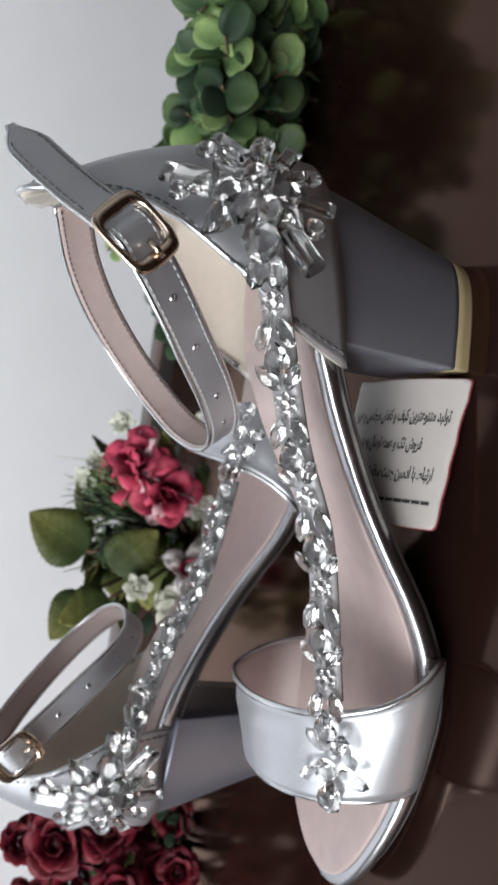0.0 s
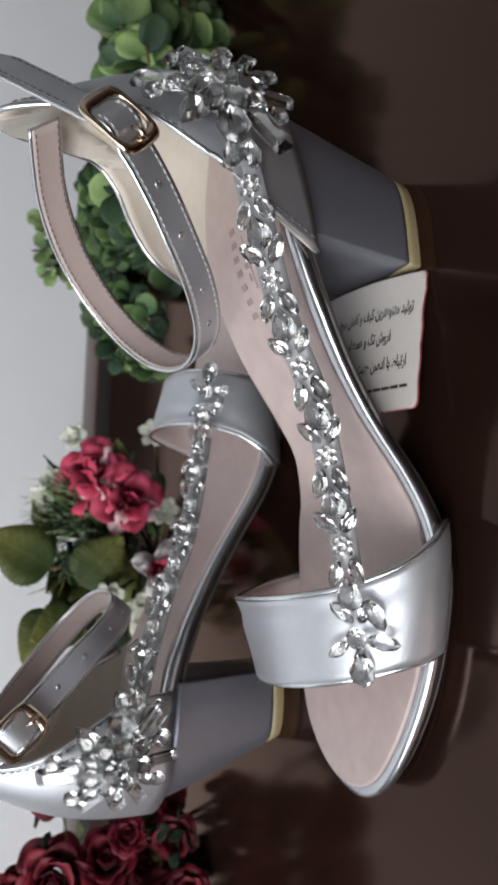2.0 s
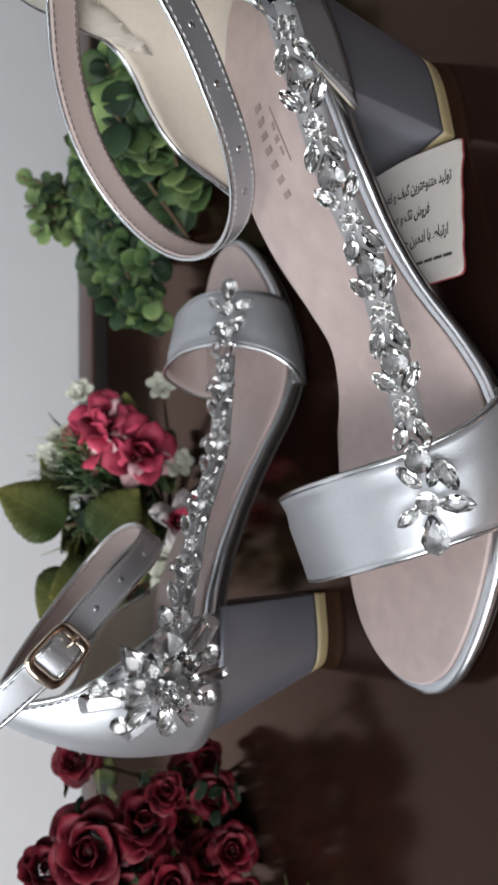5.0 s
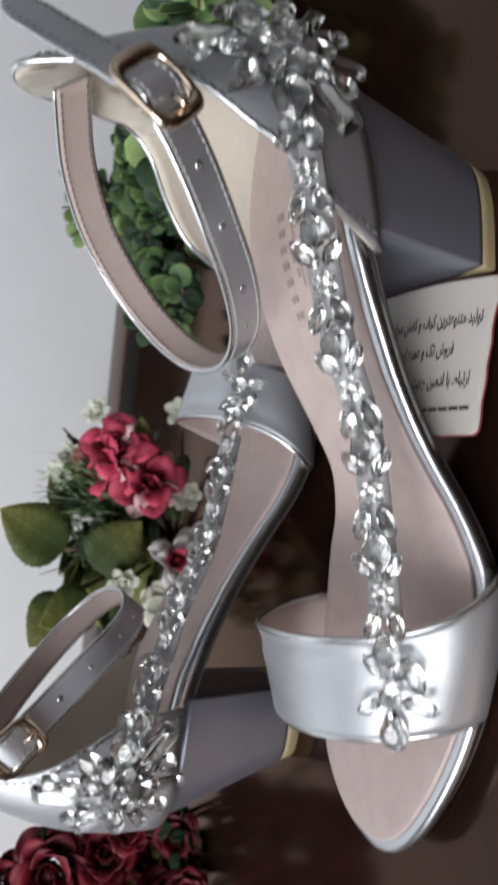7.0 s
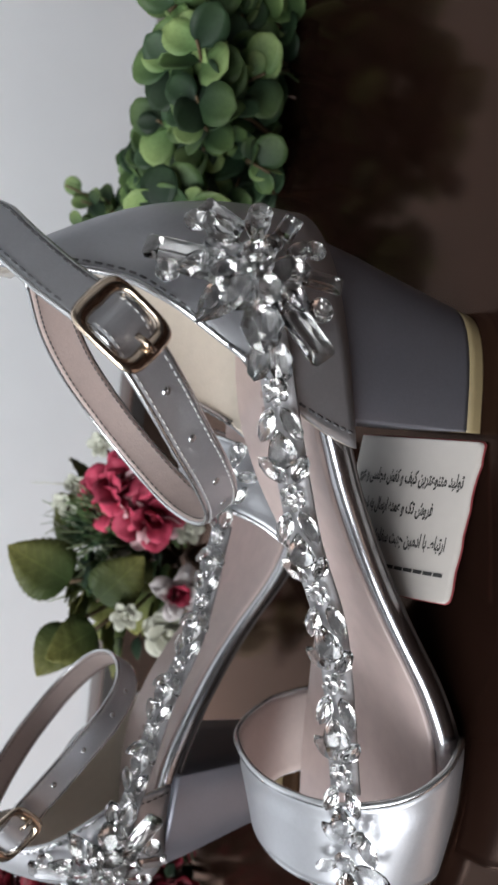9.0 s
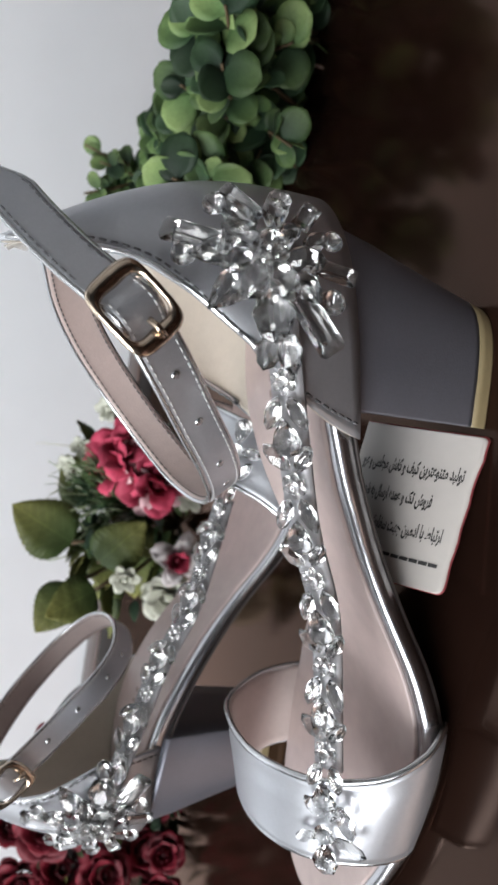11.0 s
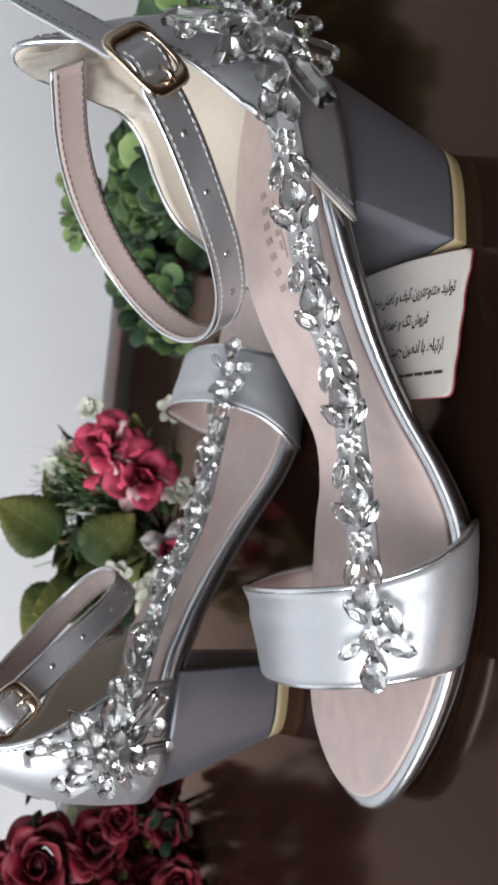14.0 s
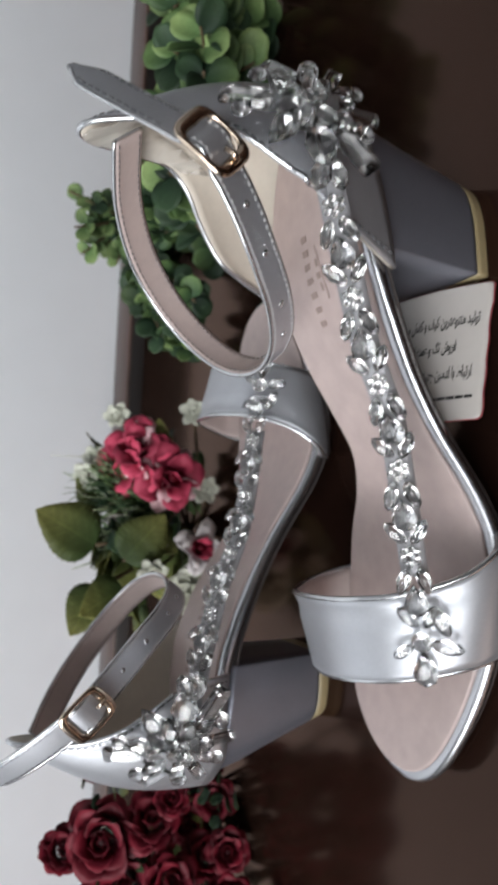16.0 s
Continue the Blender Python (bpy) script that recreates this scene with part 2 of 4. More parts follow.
tagged(part("wall_west", join(west), ROOM), "unseen dark wall, added, with a window opening", "wall", kind="structure")
tagged(part("floor", box(-1.9, 2.6, -3.1, 1.3, -0.84, -0.78), FLOOR), "brown floor of the room", "floor", kind="structure")
tagged(part("ceiling", box(-1.9, 2.6, -3.1, 1.3, 2.3, 2.36), CEIL), "plain pale ceiling", "ceiling", kind="structure")

table = new("table")
tagged(table, "dark brown polished wooden table with a glossy top", "table")
table.matrix_world = BACK
part("tabletop", box(-0.95, 0.85, -1.05, -0.0765, -0.03, 0.0, 0.003), TABLE, table)
part("back_rail", box(-0.95, 0.85, -0.076, -0.034, -0.034, 0.0105, 0.001), RAIL, table, "black raised back rail")
part("rail_cap", box(-0.95, 0.85, -0.0765, -0.0335, 0.0105, 0.0130, 0.001, 2), TABLE_EDGE, table, "dull dark wooden strip on the rail")
for x in (-0.88, 0.74):
    for y in (-0.98, -0.12):
        part("leg", box(x, x + 0.06, y, y + 0.06, -0.78, -0.0305, 0.006), TABLE_EDGE, table)


# ---- crystals ----
def gem(outline, table_scale, crown, pavilion, keel):
    """A cut stone, 1 long: girdle outline in x, y; kite and star facets up to a flat table, foil-backed pavilion under it."""
    bm = bmesh.new()
    n = len(outline)
    girdle = [bm.verts.new((x, y, 0)) for x, y in outline]
    low = [bm.verts.new((x, y, -0.06)) for x, y in outline]
    halfway = [((x + outline[(i + 1) % n][0]) / 2, (y + outline[(i + 1) % n][1]) / 2) for i, (x, y) in enumerate(outline)]
    k = (1 + table_scale) / 2
    mid = [bm.verts.new((x * k, y * k, crown * 0.66)) for x, y in halfway]
    top = [bm.verts.new((x * table_scale, y * table_scale, crown)) for x, y in outline]
    deep = [bm.verts.new((x * 0.62, y * 0.62, -0.06 - (pavilion - 0.06) * 0.5)) for x, y in halfway]
    bm.faces.new(top)
    a, b = bm.verts.new((keel, 0, -pavilion)), bm.verts.new((-keel, 0, -pavilion))
    for i in range(n):
        j = (i + 1) % n
        bm.faces.new((girdle[i], girdle[j], mid[i]))
        bm.faces.new((girdle[j], mid[j], top[j], mid[i]))
        bm.faces.new((mid[i], top[j], top[i]))
        bm.faces.new((low[i], low[j], girdle[j], girdle[i]))
        bm.faces.new((low[j], low[i], deep[i])).material_index = 1
        ends = [a if deep[q].co.x >= 0 else b for q in (i, j)]
        f = [low[j], deep[i], ends[0]] + ([ends[1]] if ends[1] is not ends[0] else []) + [deep[j]]
        bm.faces.new(f).material_index = 1
    bmesh.ops.recalc_face_normals(bm, faces=bm.faces)
    me = bpy.data.meshes.new("crystal")
    bm.to_mesh(me)
    bm.free()
    me.materials.append(CRYSTAL)
    me.materials.append(FOIL)
    return me


def marquise(n=4, half=0.26):
    a = [(0.5 * math.cos(math.pi * k / n), half * math.sin(math.pi * k / n) ** 1.3) for k in range(n)]
    return a + [(-x, -y) for x, y in a]


def pear(n=5):
    a = [(0.5 - 0.62 * (1 - math.cos(math.pi * k / n)) * 0.5 - (0.38 * k / n), 0.33 * math.sin(math.pi * (k / n) ** 1.45)) for k in range(n)]
    return a + [(-0.5, 0.0)] + [(x, -y) for x, y in a[:0:-1]]


GEMS = {
    "marquise": gem(marquise(), 0.42, 0.16, 0.20, 0.20),
    "pear": gem(pear(), 0.45, 0.17, 0.22, 0.12),
    "round": gem([(0.5 * math.cos(math.pi * k / 5), 0.5 * math.sin(math.pi * k / 5)) for k in range(10)], 0.50, 0.22, 0.34, 0.02),
    "baguette": gem([(0.5, 0.12), (0.45, 0.17), (-0.45, 0.17), (-0.5, 0.12), (-0.5, -0.12), (-0.45, -0.17), (0.45, -0.17), (0.5, -0.12)], 0.62, 0.10, 0.15, 0.30),
}


# ---- sandals ----
# sandal frame: u towards the toe, v towards the outer side, w up; the heel tip stands round the origin
U = (-0.05, 0.0, 0.02, 0.04, 0.06, 0.08, 0.10, 0.115, 0.13, 0.16, 0.20, 0.22)
TOP = (0.070, 0.067, 0.063, 0.054, 0.042, 0.030, 0.019, 0.0135, 0.011, 0.011, 0.013, 0.014)
OUTER = ((-0.0425, 0.016), (-0.041, 0.0235), (-0.034, 0.031), (-0.018, 0.0385), (0.0, 0.0415), (0.02, 0.041), (0.041, 0.037), (0.06, 0.033), (0.079, 0.0325), (0.097, 0.0360), (0.112, 0.0388), (0.125, 0.0393), (0.14, 0.0378), (0.159, 0.0322), (0.172, 0.027), (0.184, 0.0204), (0.195, 0.0128), (0.2030, 0.0052), (0.2071, -0.0024), (0.2083, -0.0090))
INNER = ((-0.0425, 0.016), (-0.041, 0.0085), (-0.034, 0.001), (-0.018, -0.0065), (0.0, -0.0105), (0.02, -0.0125), (0.036, -0.0135), (0.051, -0.0145), (0.07, -0.0135), (0.084, -0.0145), (0.099, -0.0245), (0.115, -0.0375), (0.135, -0.044), (0.155, -0.0450), (0.172, -0.0438), (0.186, -0.0400), (0.196, -0.0337), (0.2030, -0.0260), (0.2071, -0.0178), (0.2083, -0.0090))


def smooth_lerp(u, xs, ys):
    return sum(lerp(u + d, xs, ys) * g for d, g in ((-0.006, 1), (-0.003, 2), (0, 3), (0.003, 2), (0.006, 1))) / 9


def insole_height(u):
    return smooth_lerp(u, U, TOP)


def side_lines(n=64):
    """The two sides of the foot's outline, station by station, with their outward normals."""
    sides = []
    for pts, turn in ((OUTER, 1), (INNER, -1)):
        line = [Vector((q.x, q.y)) for q in catmull([(a, b, 0) for a, b in pts], n)]
        out = []
        for k, q in enumerate(line):
            d = line[min(k + 1, n - 1)] - line[max(k - 1, 0)]
            nrm = Vector((-d.y, d.x)).normalized() * turn
            if k == 0:
                nrm = Vector((-1, 0))
            if k == n - 1:
                nrm = Vector((1, 0))
            out.append((q, nrm))
        sides.append(out)
    return sides


def slab(grow_out, grow_in, top, thickness, round_edge, undercut):
    """A sole layer: the foot's outline grown outwards, its top moved by top, with rounded edges."""
    rows = []
    r = round_edge
    prof = [(r * math.sin(math.pi / 8 * k) - r, r * math.cos(math.pi / 8 * k) - r) for k in range(5)]
    prof += [(-undercut * 0.35, -thickness * 0.62), (-undercut, -thickness + 0.0006), (-undercut - 0.0008, -thickness)]
    for st, ((o, no), (i, ni)) in enumerate(zip(*side_lines())):
        loop = []
        k = max(0, 1 - min(st, 63 - st) / 10) ** 2
        both = (grow_out + grow_in) / 2 * (1.18 if st > 40 else 1)
        go, gi = grow_out + (both - grow_out) * k, grow_in + (both - grow_in) * k
        tuck = 0.2 + 0.8 * max(0, min(1, (st - 8) / 12))
        go, gi = go * tuck, gi * tuck
        for k in range(6):
            q = (o + i) / 2 + (o + no * (go - r) - (o + i) / 2) * (k / 6)
            loop.append((q.x, q.y, insole_height(q.x) + top))
        for d, z in prof:
            q = o + no * (go + d)
            loop.append((q.x, q.y, insole_height(q.x) + top + z))
        for k in (1, 0, -1):
            q = (o + i) / 2 + (o - i) / 2 * k * 0.6
            loop.append((q.x, q.y, insole_height(q.x) + top - thickness))
        for d, z in prof[::-1]:
            q = i + ni * (gi + d)
            loop.append((q.x, q.y, insole_height(q.x) + top + z))
        for k in range(5, 0, -1):
            q = (o + i) / 2 + (i + ni * (gi - r) - (o + i) / 2) * (k / 6)
            loop.append((q.x, q.y, insole_height(q.x) + top))
        rows.append(loop)
    return rows


CHAIN = ((-0.006, 0.0535, 0.0855), (0.010, 0.0535, 0.0815), (0.026, 0.0515, 0.0765), (0.053, 0.0475, 0.067), (0.076, 0.0455, 0.0565), (0.096, 0.0425, 0.0505), (0.124, 0.0395, 0.0445), (0.141, 0.0375, 0.0405), (0.163, 0.0335, 0.0345), (0.178, 0.0300, 0.0300))
STRAP = ((-0.0175, 0.0143, 0.1348), (-0.0065, -0.0078, 0.1278), (0.0049, -0.0232, 0.1184), (0.0164, -0.0319, 0.1077), (0.0281, -0.0342, 0.0970), (0.0387, -0.0306, 0.0876), (0.0468, -0.0221, 0.0806), (0.0506, -0.0102, 0.0764), (0.0499, 0.0034, 0.0757),
         (0.0449, 0.0169, 0.0792), (0.0367, 0.0287, 0.0868), (0.0262, 0.0379, 0.0969), (0.0147, 0.0446, 0.1068), (0.0042, 0.0477, 0.1159), (-0.0039, 0.0460, 0.1253), (-0.0115, 0.0400, 0.1351), (-0.0211, 0.0310, 0.1449), (-0.0329, 0.0194, 0.1547))
REAR_STRAP = ((-0.0174, 0.0134, 0.1369), (-0.0079, -0.0075, 0.1263), (0.0027, -0.0220, 0.1151), (0.0142, -0.0301, 0.1038), (0.0262, -0.0322, 0.0934), (0.0373, -0.0285, 0.0845), (0.0459, -0.0201, 0.0777), (0.0500, -0.0083, 0.0734), (0.0491, 0.0052, 0.0722),
              (0.0443, 0.0183, 0.0753), (0.0370, 0.0295, 0.0841), (0.0282, 0.0380, 0.0963), (0.0178, 0.0442, 0.1086), (0.0071, 0.0476, 0.1202), (-0.0029, 0.0471, 0.1308), (-0.0124, 0.0423, 0.1413), (-0.0219, 0.0332, 0.1514), (-0.0312, 0.0198, 0.1611))
STRAP_AXIS = Vector((0.55, 0.10, 0.70)).normalized()


def sandal(side, pose_m, label):
    thing = new("sandal")
    tagged(thing, label, "sandal", "pair of sandals")
    thing.matrix_world = pose_m

    def f(q):
        return Vector((q[0], q[1] * side, q[2]))

    def rows_f(rows):
        return [[f(q) for q in r] for r in rows]

    # soles
    sole = part("sole", grid(rows_f(slab(0.0052, 0.0036, -0.0014, 0.0085, 0.0026, 0.0030)), True, False, True), SOLE_EDGE, thing, "silver leather-wrapped sole edge")
    part("outsole", grid(rows_f(slab(0.0014, 0.0004, -0.0101, 0.0018, 0.0006, 0.0004)), True, False, True), OUTSOLE, thing, "thin dark outsole")
    part("insole", grid(rows_f(slab(0.0010, 0.0010, 0.0, 0.0022, 0.0009, 0.0003)), True, False, True), INSOLE, thing, "pink-beige padded insole")

    # heel block and its tip
    def heel_ring(w):
        k = (0.060 - w) / 0.060
        front, back = 0.018 + 0.001 * k, -0.041 + 0.020 * k ** 0.85
        if side < 0:
            front, back = front - 0.005, back - 0.005 + 0.004 * k
        outer, inner = 0.0445 - 0.0070 * k, -0.0125 + 0.0125 * k
        mid, half = (outer + inner) / 2, (outer - inner) / 2
        ring = [(front, mid + half * 0.985), (front, mid + half * 0.5), (front, mid - half * 0.5), (front, mid - half * 0.985)]
        n = 18
        for i in range(n + 1):
            a = math.pi * i / n
            e = 0.80 - 0.20 * k
            cs = math.copysign(abs(math.cos(a)) ** e, math.cos(a))
            sn = math.sin(a) ** e
            ring.append((front - 0.0008 - (front - 0.0008 - back) * sn, mid - half * cs))
        return ring

    def heel_rows(ws):
        return [[f((u, v, w + (max(0, insole_height(u) - 0.0115 - 0.054) if w > 0.05 else 0))) for u, v in heel_ring(w)] for w in ws]
    part("heel", grid(heel_rows([0.0062, 0.008, 0.016, 0.025, 0.035, 0.045, 0.0535, 0.056]), True, True), SHADED_SATIN, thing, "block heel in satin silver leather, toned dark for its shade")
    part("heel_tip", grid(heel_rows([0.0, 0.0006, 0.003, 0.006]), True, True), TIP, thing, "yellow-beige rubber heel tip")

    # counter: leather outside, cream lining inside
    pairs = (((0.026, 0.0455, 0.0505), (0.006, 0.050, 0.0865)), ((0.014, 0.0475, 0.0535), (-0.002, 0.048, 0.0975)), ((-0.004, 0.047, 0.0565), (-0.010, 0.0445, 0.1095)), ((-0.022, 0.043, 0.059), (-0.0155, 0.036, 0.1205)),
             ((-0.034, 0.036, 0.0605), (-0.017, 0.026, 0.138)), ((-0.042, 0.027, 0.0617), (-0.017, 0.0185, 0.149)), ((-0.0455, 0.016, 0.0625), (-0.0175, 0.010, 0.150)), ((-0.0435, 0.007, 0.062), (-0.0195, 0.002, 0.142)),
             ((-0.038, -0.001, 0.061), (-0.0225, -0.005, 0.124)), ((-0.028, -0.0075, 0.0597), (-0.0225, -0.009, 0.112)), ((-0.016, -0.0115, 0.058), (-0.015, -0.012, 0.103)), ((-0.004, -0.0145, 0.0565), (-0.003, -0.0135, 0.097)),
             ((0.008, -0.017, 0.0545), (0.008, -0.015, 0.0895)), ((0.017, -0.0178, 0.053), (0.0145, -0.017, 0.079)), ((0.026, -0.018, 0.051), (0.021, -0.018, 0.064)))
    if side < 0:      # its outer front corner is cut back higher
        pairs = (((0.010, 0.0450, 0.0585), pairs[0][1]), ((0.002, 0.0460, 0.0595), pairs[1][1]), ((-0.011, 0.0455, 0.0602), pairs[2][1])) + tuple(((a[0] - 0.004, a[1], a[2]), b) for a, b in pairs[3:10]) + pairs[10:]
    low, high = (catmull([p[k] for p in pairs], 61) for k in (0, 1))
    mids = []
    for k in range(13):
        s = k / 12
        row = []
        for i, (a, b) in enumerate(zip(low, high)):
            bulge = math.sin(math.pi * s) * ((0.0045 if i < 30 else 0.003) + 0.0045 * max(0, 1 - ((i - 24) / 11) ** 2))
            out = Vector((a.x + 0.005, a.y - 0.0155, 0)).normalized()
            row.append(f(a.lerp(b, s) + out * bulge + Vector((0, 0, 0))))
        mids.append(row)
    nn = normals(mids)
    sgn = 1 if nn[6][30].x > 0 else -1
    counter = part("counter", thick(mids, lambda i, j: nn[i][j] * 0.0009 * sgn), SILVER, thing, "silver leather heel counter with stitched edge")
    inside = [[q + nn[i][j] * 0.0011 * sgn for j, q in enumerate(r)] for i, r in enumerate(mids)]
    part("lining", thick(inside, lambda i, j: nn[i][j] * 0.0008 * sgn), LINING, counter, "cream leather lining")
    rim = [q + nn[12][j] * 0.0008 * sgn for j, q in enumerate(mids[12])]
    part("edge", tube(rim, 0.0011, 6), EDGE, counter, "bright silver folded edge")
    stitches(counter, [mids[11][j].lerp(mids[12][j], 0.45) - nn[11][j] * 0.0001 * sgn for j in range(0, 61)], 0.0032, 0.0004, DARK_THREAD)
    stitches(counter, [mids[k][0].lerp(mids[k][3], 0.5) - nn[k][1] * 0.0001 * sgn for k in range(13)], 0.0032, 0.0004, DARK_THREAD)

    if side > 0:
        frayed = random.Random(4)
        film = [[mids[k][j] + nn[k][j] * sgn * (0.0034 + frayed.uniform(-0.0011, 0.0013)) for j in range(22, 41)] for k in (9, 10, 11, 12)]
        part("protective_film", thick(film, lambda i, j: Vector((0, 0, 0.0001))), FILM, thing, "crumpled clear plastic film on the tab")

    # toe band
    back_edge = catmull(((0.1156, 0.0418, 0.0015), (0.1152, 0.0482, 0.0074), (0.1215, 0.0510, 0.0160), (0.1300, 0.0460, 0.0280), (0.1366, 0.0310, 0.0436), (0.1391, 0.0078, 0.0535), (0.1395, -0.0174, 0.0530), (0.1390, -0.0376, 0.0448), (0.1344, -0.0495, 0.0254), (0.1301, -0.0480, 0.0058)), 49)
    front_edge = catmull(((0.1553, 0.0365, 0.0021), (0.1586, 0.0428, 0.0111), (0.1620, 0.0392, 0.0249), (0.1661, 0.0248, 0.0388), (0.1687, 0.0048, 0.0455), (0.1700, -0.0171, 0.0446), (0.1691, -0.0366, 0.0370), (0.1670, -0.0480, 0.0206), (0.1640, -0.0474, 0.0039)), 49)
    if side < 0:      # this one is pressed flatter over its inner side
        for edge in (back_edge, front_edge):
            for q in edge:
                q.z -= 0.0045 * max(0, min(1, (0.035 - q.y) / 0.04)) * min(1, q.z / 0.03)
    rows = []
    for k in range(13):
        s = k / 12
        lift = -0.0004 * math.sin(math.pi * s) - 0.0010 * math.sin(math.pi * min(1, s * 3)) * (1 if s < 0.34 else 0)
        rows.append([f(a.lerp(b, s) + Vector((0, (a.y + 0.003) * (0.035 if a.y > 0 else 0.012) * math.sin(math.pi * s), lift * (0.3 + a.z * 14)))) for a, b in zip(back_edge, front_edge)])
    nb = normals(rows)
    sb = 1 if nb[6][24].z < 0 else -1
    band = part("toe_band", thick(rows, lambda i, j: nb[i][j] * 0.0010 * sb), SILVER, thing, "wide smooth silver leather toe band")
    under = [[q + nb[i][j] * 0.0012 * sb for j, q in enumerate(r)] for i, r in enumerate(rows)]
    part("lining", thick(under, lambda i, j: nb[i][j] * 0.0008 * sb), PINK_LINING, band, "pink-beige lining")
    part("edge", tube([q + nb[0][j] * 0.0009 * sb for j, q in enumerate(rows[0])], 0.0012, 6), EDGE, band, "bright silver folded edge")
    part("edge", tube([q + nb[12][j] * 0.0009 * sb for j, q in enumerate(rows[12])], 0.0011, 6), EDGE, band, "bright silver folded edge")

    # jewelled strap
    path = catmull(CHAIN if side > 0 else [(u, v + 0.004 * max(0, 1 - u / 0.12), w) for u, v, w in CHAIN[:-2]] + [(0.161, 0.0385, 0.0365), (0.177, 0.0375, 0.0310)], 81)
    length = [0.0]
    for a, b in zip(path, path[1:]):
        length.append(length[-1] + (b - a).length)

    def along(s):
        s = max(0, min(length[-1] - 1e-6, s))
        k = max(i for i in range(81) if length[i] <= s)
        q = path[k].lerp(path[min(k + 1, 80)], (s - length[k]) / max(1e-9, length[min(k + 1, 80)] - length[k]))
        d = (path[min(k + 1, 80)] - path[max(k - 1, 0)]).normalized()
        t = q.x / 0.16
        up = Vector((0.30 - 0.1 * t, 0.66 - 0.05 * t, 0.70 + 0.1 * t))
        n = (up - d * up.dot(d)).normalized()
        return q, d, n, n.cross(d)
    strip = []
    for k in range(61):
        q, d, n, b = along(length[-1] * 0.76 * k / 60 - 0.004)
        h = 0.0046
        strip.append([f(q + b * x - n * (0.0022 + abs(x) * 0.08)) for x in (-h, -h * 0.5, 0, h * 0.5, h)])
    ns = normals(strip)
    ss = 1 if ns[30][2].z < 0 else -1
    jewel = part("jewelled_strap", thick(strip, lambda i, j: ns[i][j] * 0.0014 * ss), STRAP_GREY, thing, "grey leather strap set with clear crystals")

    rng = random.Random(7)

    def stone(kind, q, d, n, size, turn=0.0, lean=0.0, width=1.0):
        """One crystal at q, its long axis along d turned about n, lifted on n."""
        d = (Matrix.Rotation(turn, 3, n) @ d).normalized()
        n2 = (n + d * lean).normalized()
        d = (d - n2 * d.dot(n2)).normalized()
        b = n2.cross(d)
        q, d, n2, b = f(q), f(d), f(n2), f(b)
        if side < 0:
            b = -b
        jit = [rng.uniform(-0.07, 0.07) for _ in range(3)]
        m = Matrix((d, b, n2)).transposed().to_4x4()
        m.translation = q
        ob = new("crystal", GEMS[kind])
        ob.parent = jewel
        ob.matrix_local = m @ Euler(jit).to_matrix().to_4x4() @ Matrix.Diagonal((size, size * width, size, 1))
        return ob
    rad = math.radians
    s, unit = 0.0195, 0.0292
    for i in range(5):
        for kind, ds, off, size, turn, lean, width in (
                ("round", 0.0, 0.0, 0.0070, 0, 0, 1), ("marquise", 0.0082, 0.0040, 0.0108, rad(20), -0.1, 0.95), ("marquise", 0.0082, -0.0040, 0.0108, rad(-20), -0.1, 0.95),
                ("pear", 0.0146, 0.0, 0.0126, math.pi, 0.0, 1.1), ("marquise", 0.0208, 0.0043, 0.0108, rad(-36), 0.15, 0.95), ("marquise", 0.0208, -0.0043, 0.0108, rad(36), 0.15, 0.95)):
            q, d, n, b = along(s + i * unit + ds)
            if kind == "round":
                stone("round", q + n * 0.0006, d, n, 0.0034, rng.uniform(0, 1), 0)
                for a in range(6):
                    ca, sa = math.cos(a * math.pi / 3 + i), math.sin(a * math.pi / 3 + i)
                    stone("round", q + (d * ca + b * sa) * rng.uniform(0.0023, 0.0029) - n * rng.uniform(0.0002, 0.0010), d, n, rng.uniform(0.0022, 0.0030), rng.uniform(0, 1), 0)
                continue
            stone(kind, q + b * off * 0.88 + n * (0.0006 + 0.0012 * (kind == "pear")), d, n, size * 0.94 * (1 + rng.uniform(-0.05, 0.05)), turn + rng.uniform(-0.12, 0.12), lean, width)
    q, d, n, b = along(s + 5 * unit)
    for kind, a, o, size, turn in (("round", 0, 0, 0.0075, 0), ("pear", 0.0095, 0.0, 0.0135, 180), ("marquise", 0.0015, 0.0085, 0.0115, 80), ("marquise", 0.0035, -0.0065, 0.0090, -55), ("marquise", -0.0075, 0.0075, 0.0115, 25)):
        stone(kind, q + d * a + b * o + n * 0.0020, d, n, size * 0.98, rad(turn))

    # starburst brooch on the counter
    bc = Vector((-0.018, 0.0535, 0.087)) if side > 0 else Vector((-0.014, 0.0570, 0.087))
    bn = Vector((-0.25, 0.90, 0.28)).normalized()
    bx = (Vector((-1, 0, 0)) - bn * -bn.x).normalized()      # back
    by = bx.cross(bn)
    by = by if by.z > 0 else -by                              # up
    K, sag = (0.000152, 6.4) if side > 0 else (0.000166, 4.0)
    for kind, px, py, size, width, ang, lift in BURST:
        r = math.hypot(px, py)
        near = max(0.0, min(1.0, (130 - r) / 60))
        px, py = px * 0.96 - 4 - 10 * near, py * 0.96 + 8
        q = bc + bx * (-py * K) + by * (-px * K) + bn * (0.0030 + lift * 0.8 - sag * (r * K) ** 2)
        t = rad(ang)
        d = (bx * -math.sin(t) + by * -math.cos(t)).normalized()
        n = (bn + (bx * -py + by * -px) * (0.0016 * 1.0)).normalized()
        d = (d - n * d.dot(n)).normalized()
        stone(kind, q, d, n, size * K * (1.08 if kind == "baguette" else 1.2), 0, 0, width)
    part("brooch_base", tube([f(bc + bn * x) for x in (-0.002, 0.0, 0.001, 0.0022)], lambda t: 0.009 - 0.002 * t, 20), STRAP_GREY, jewel)

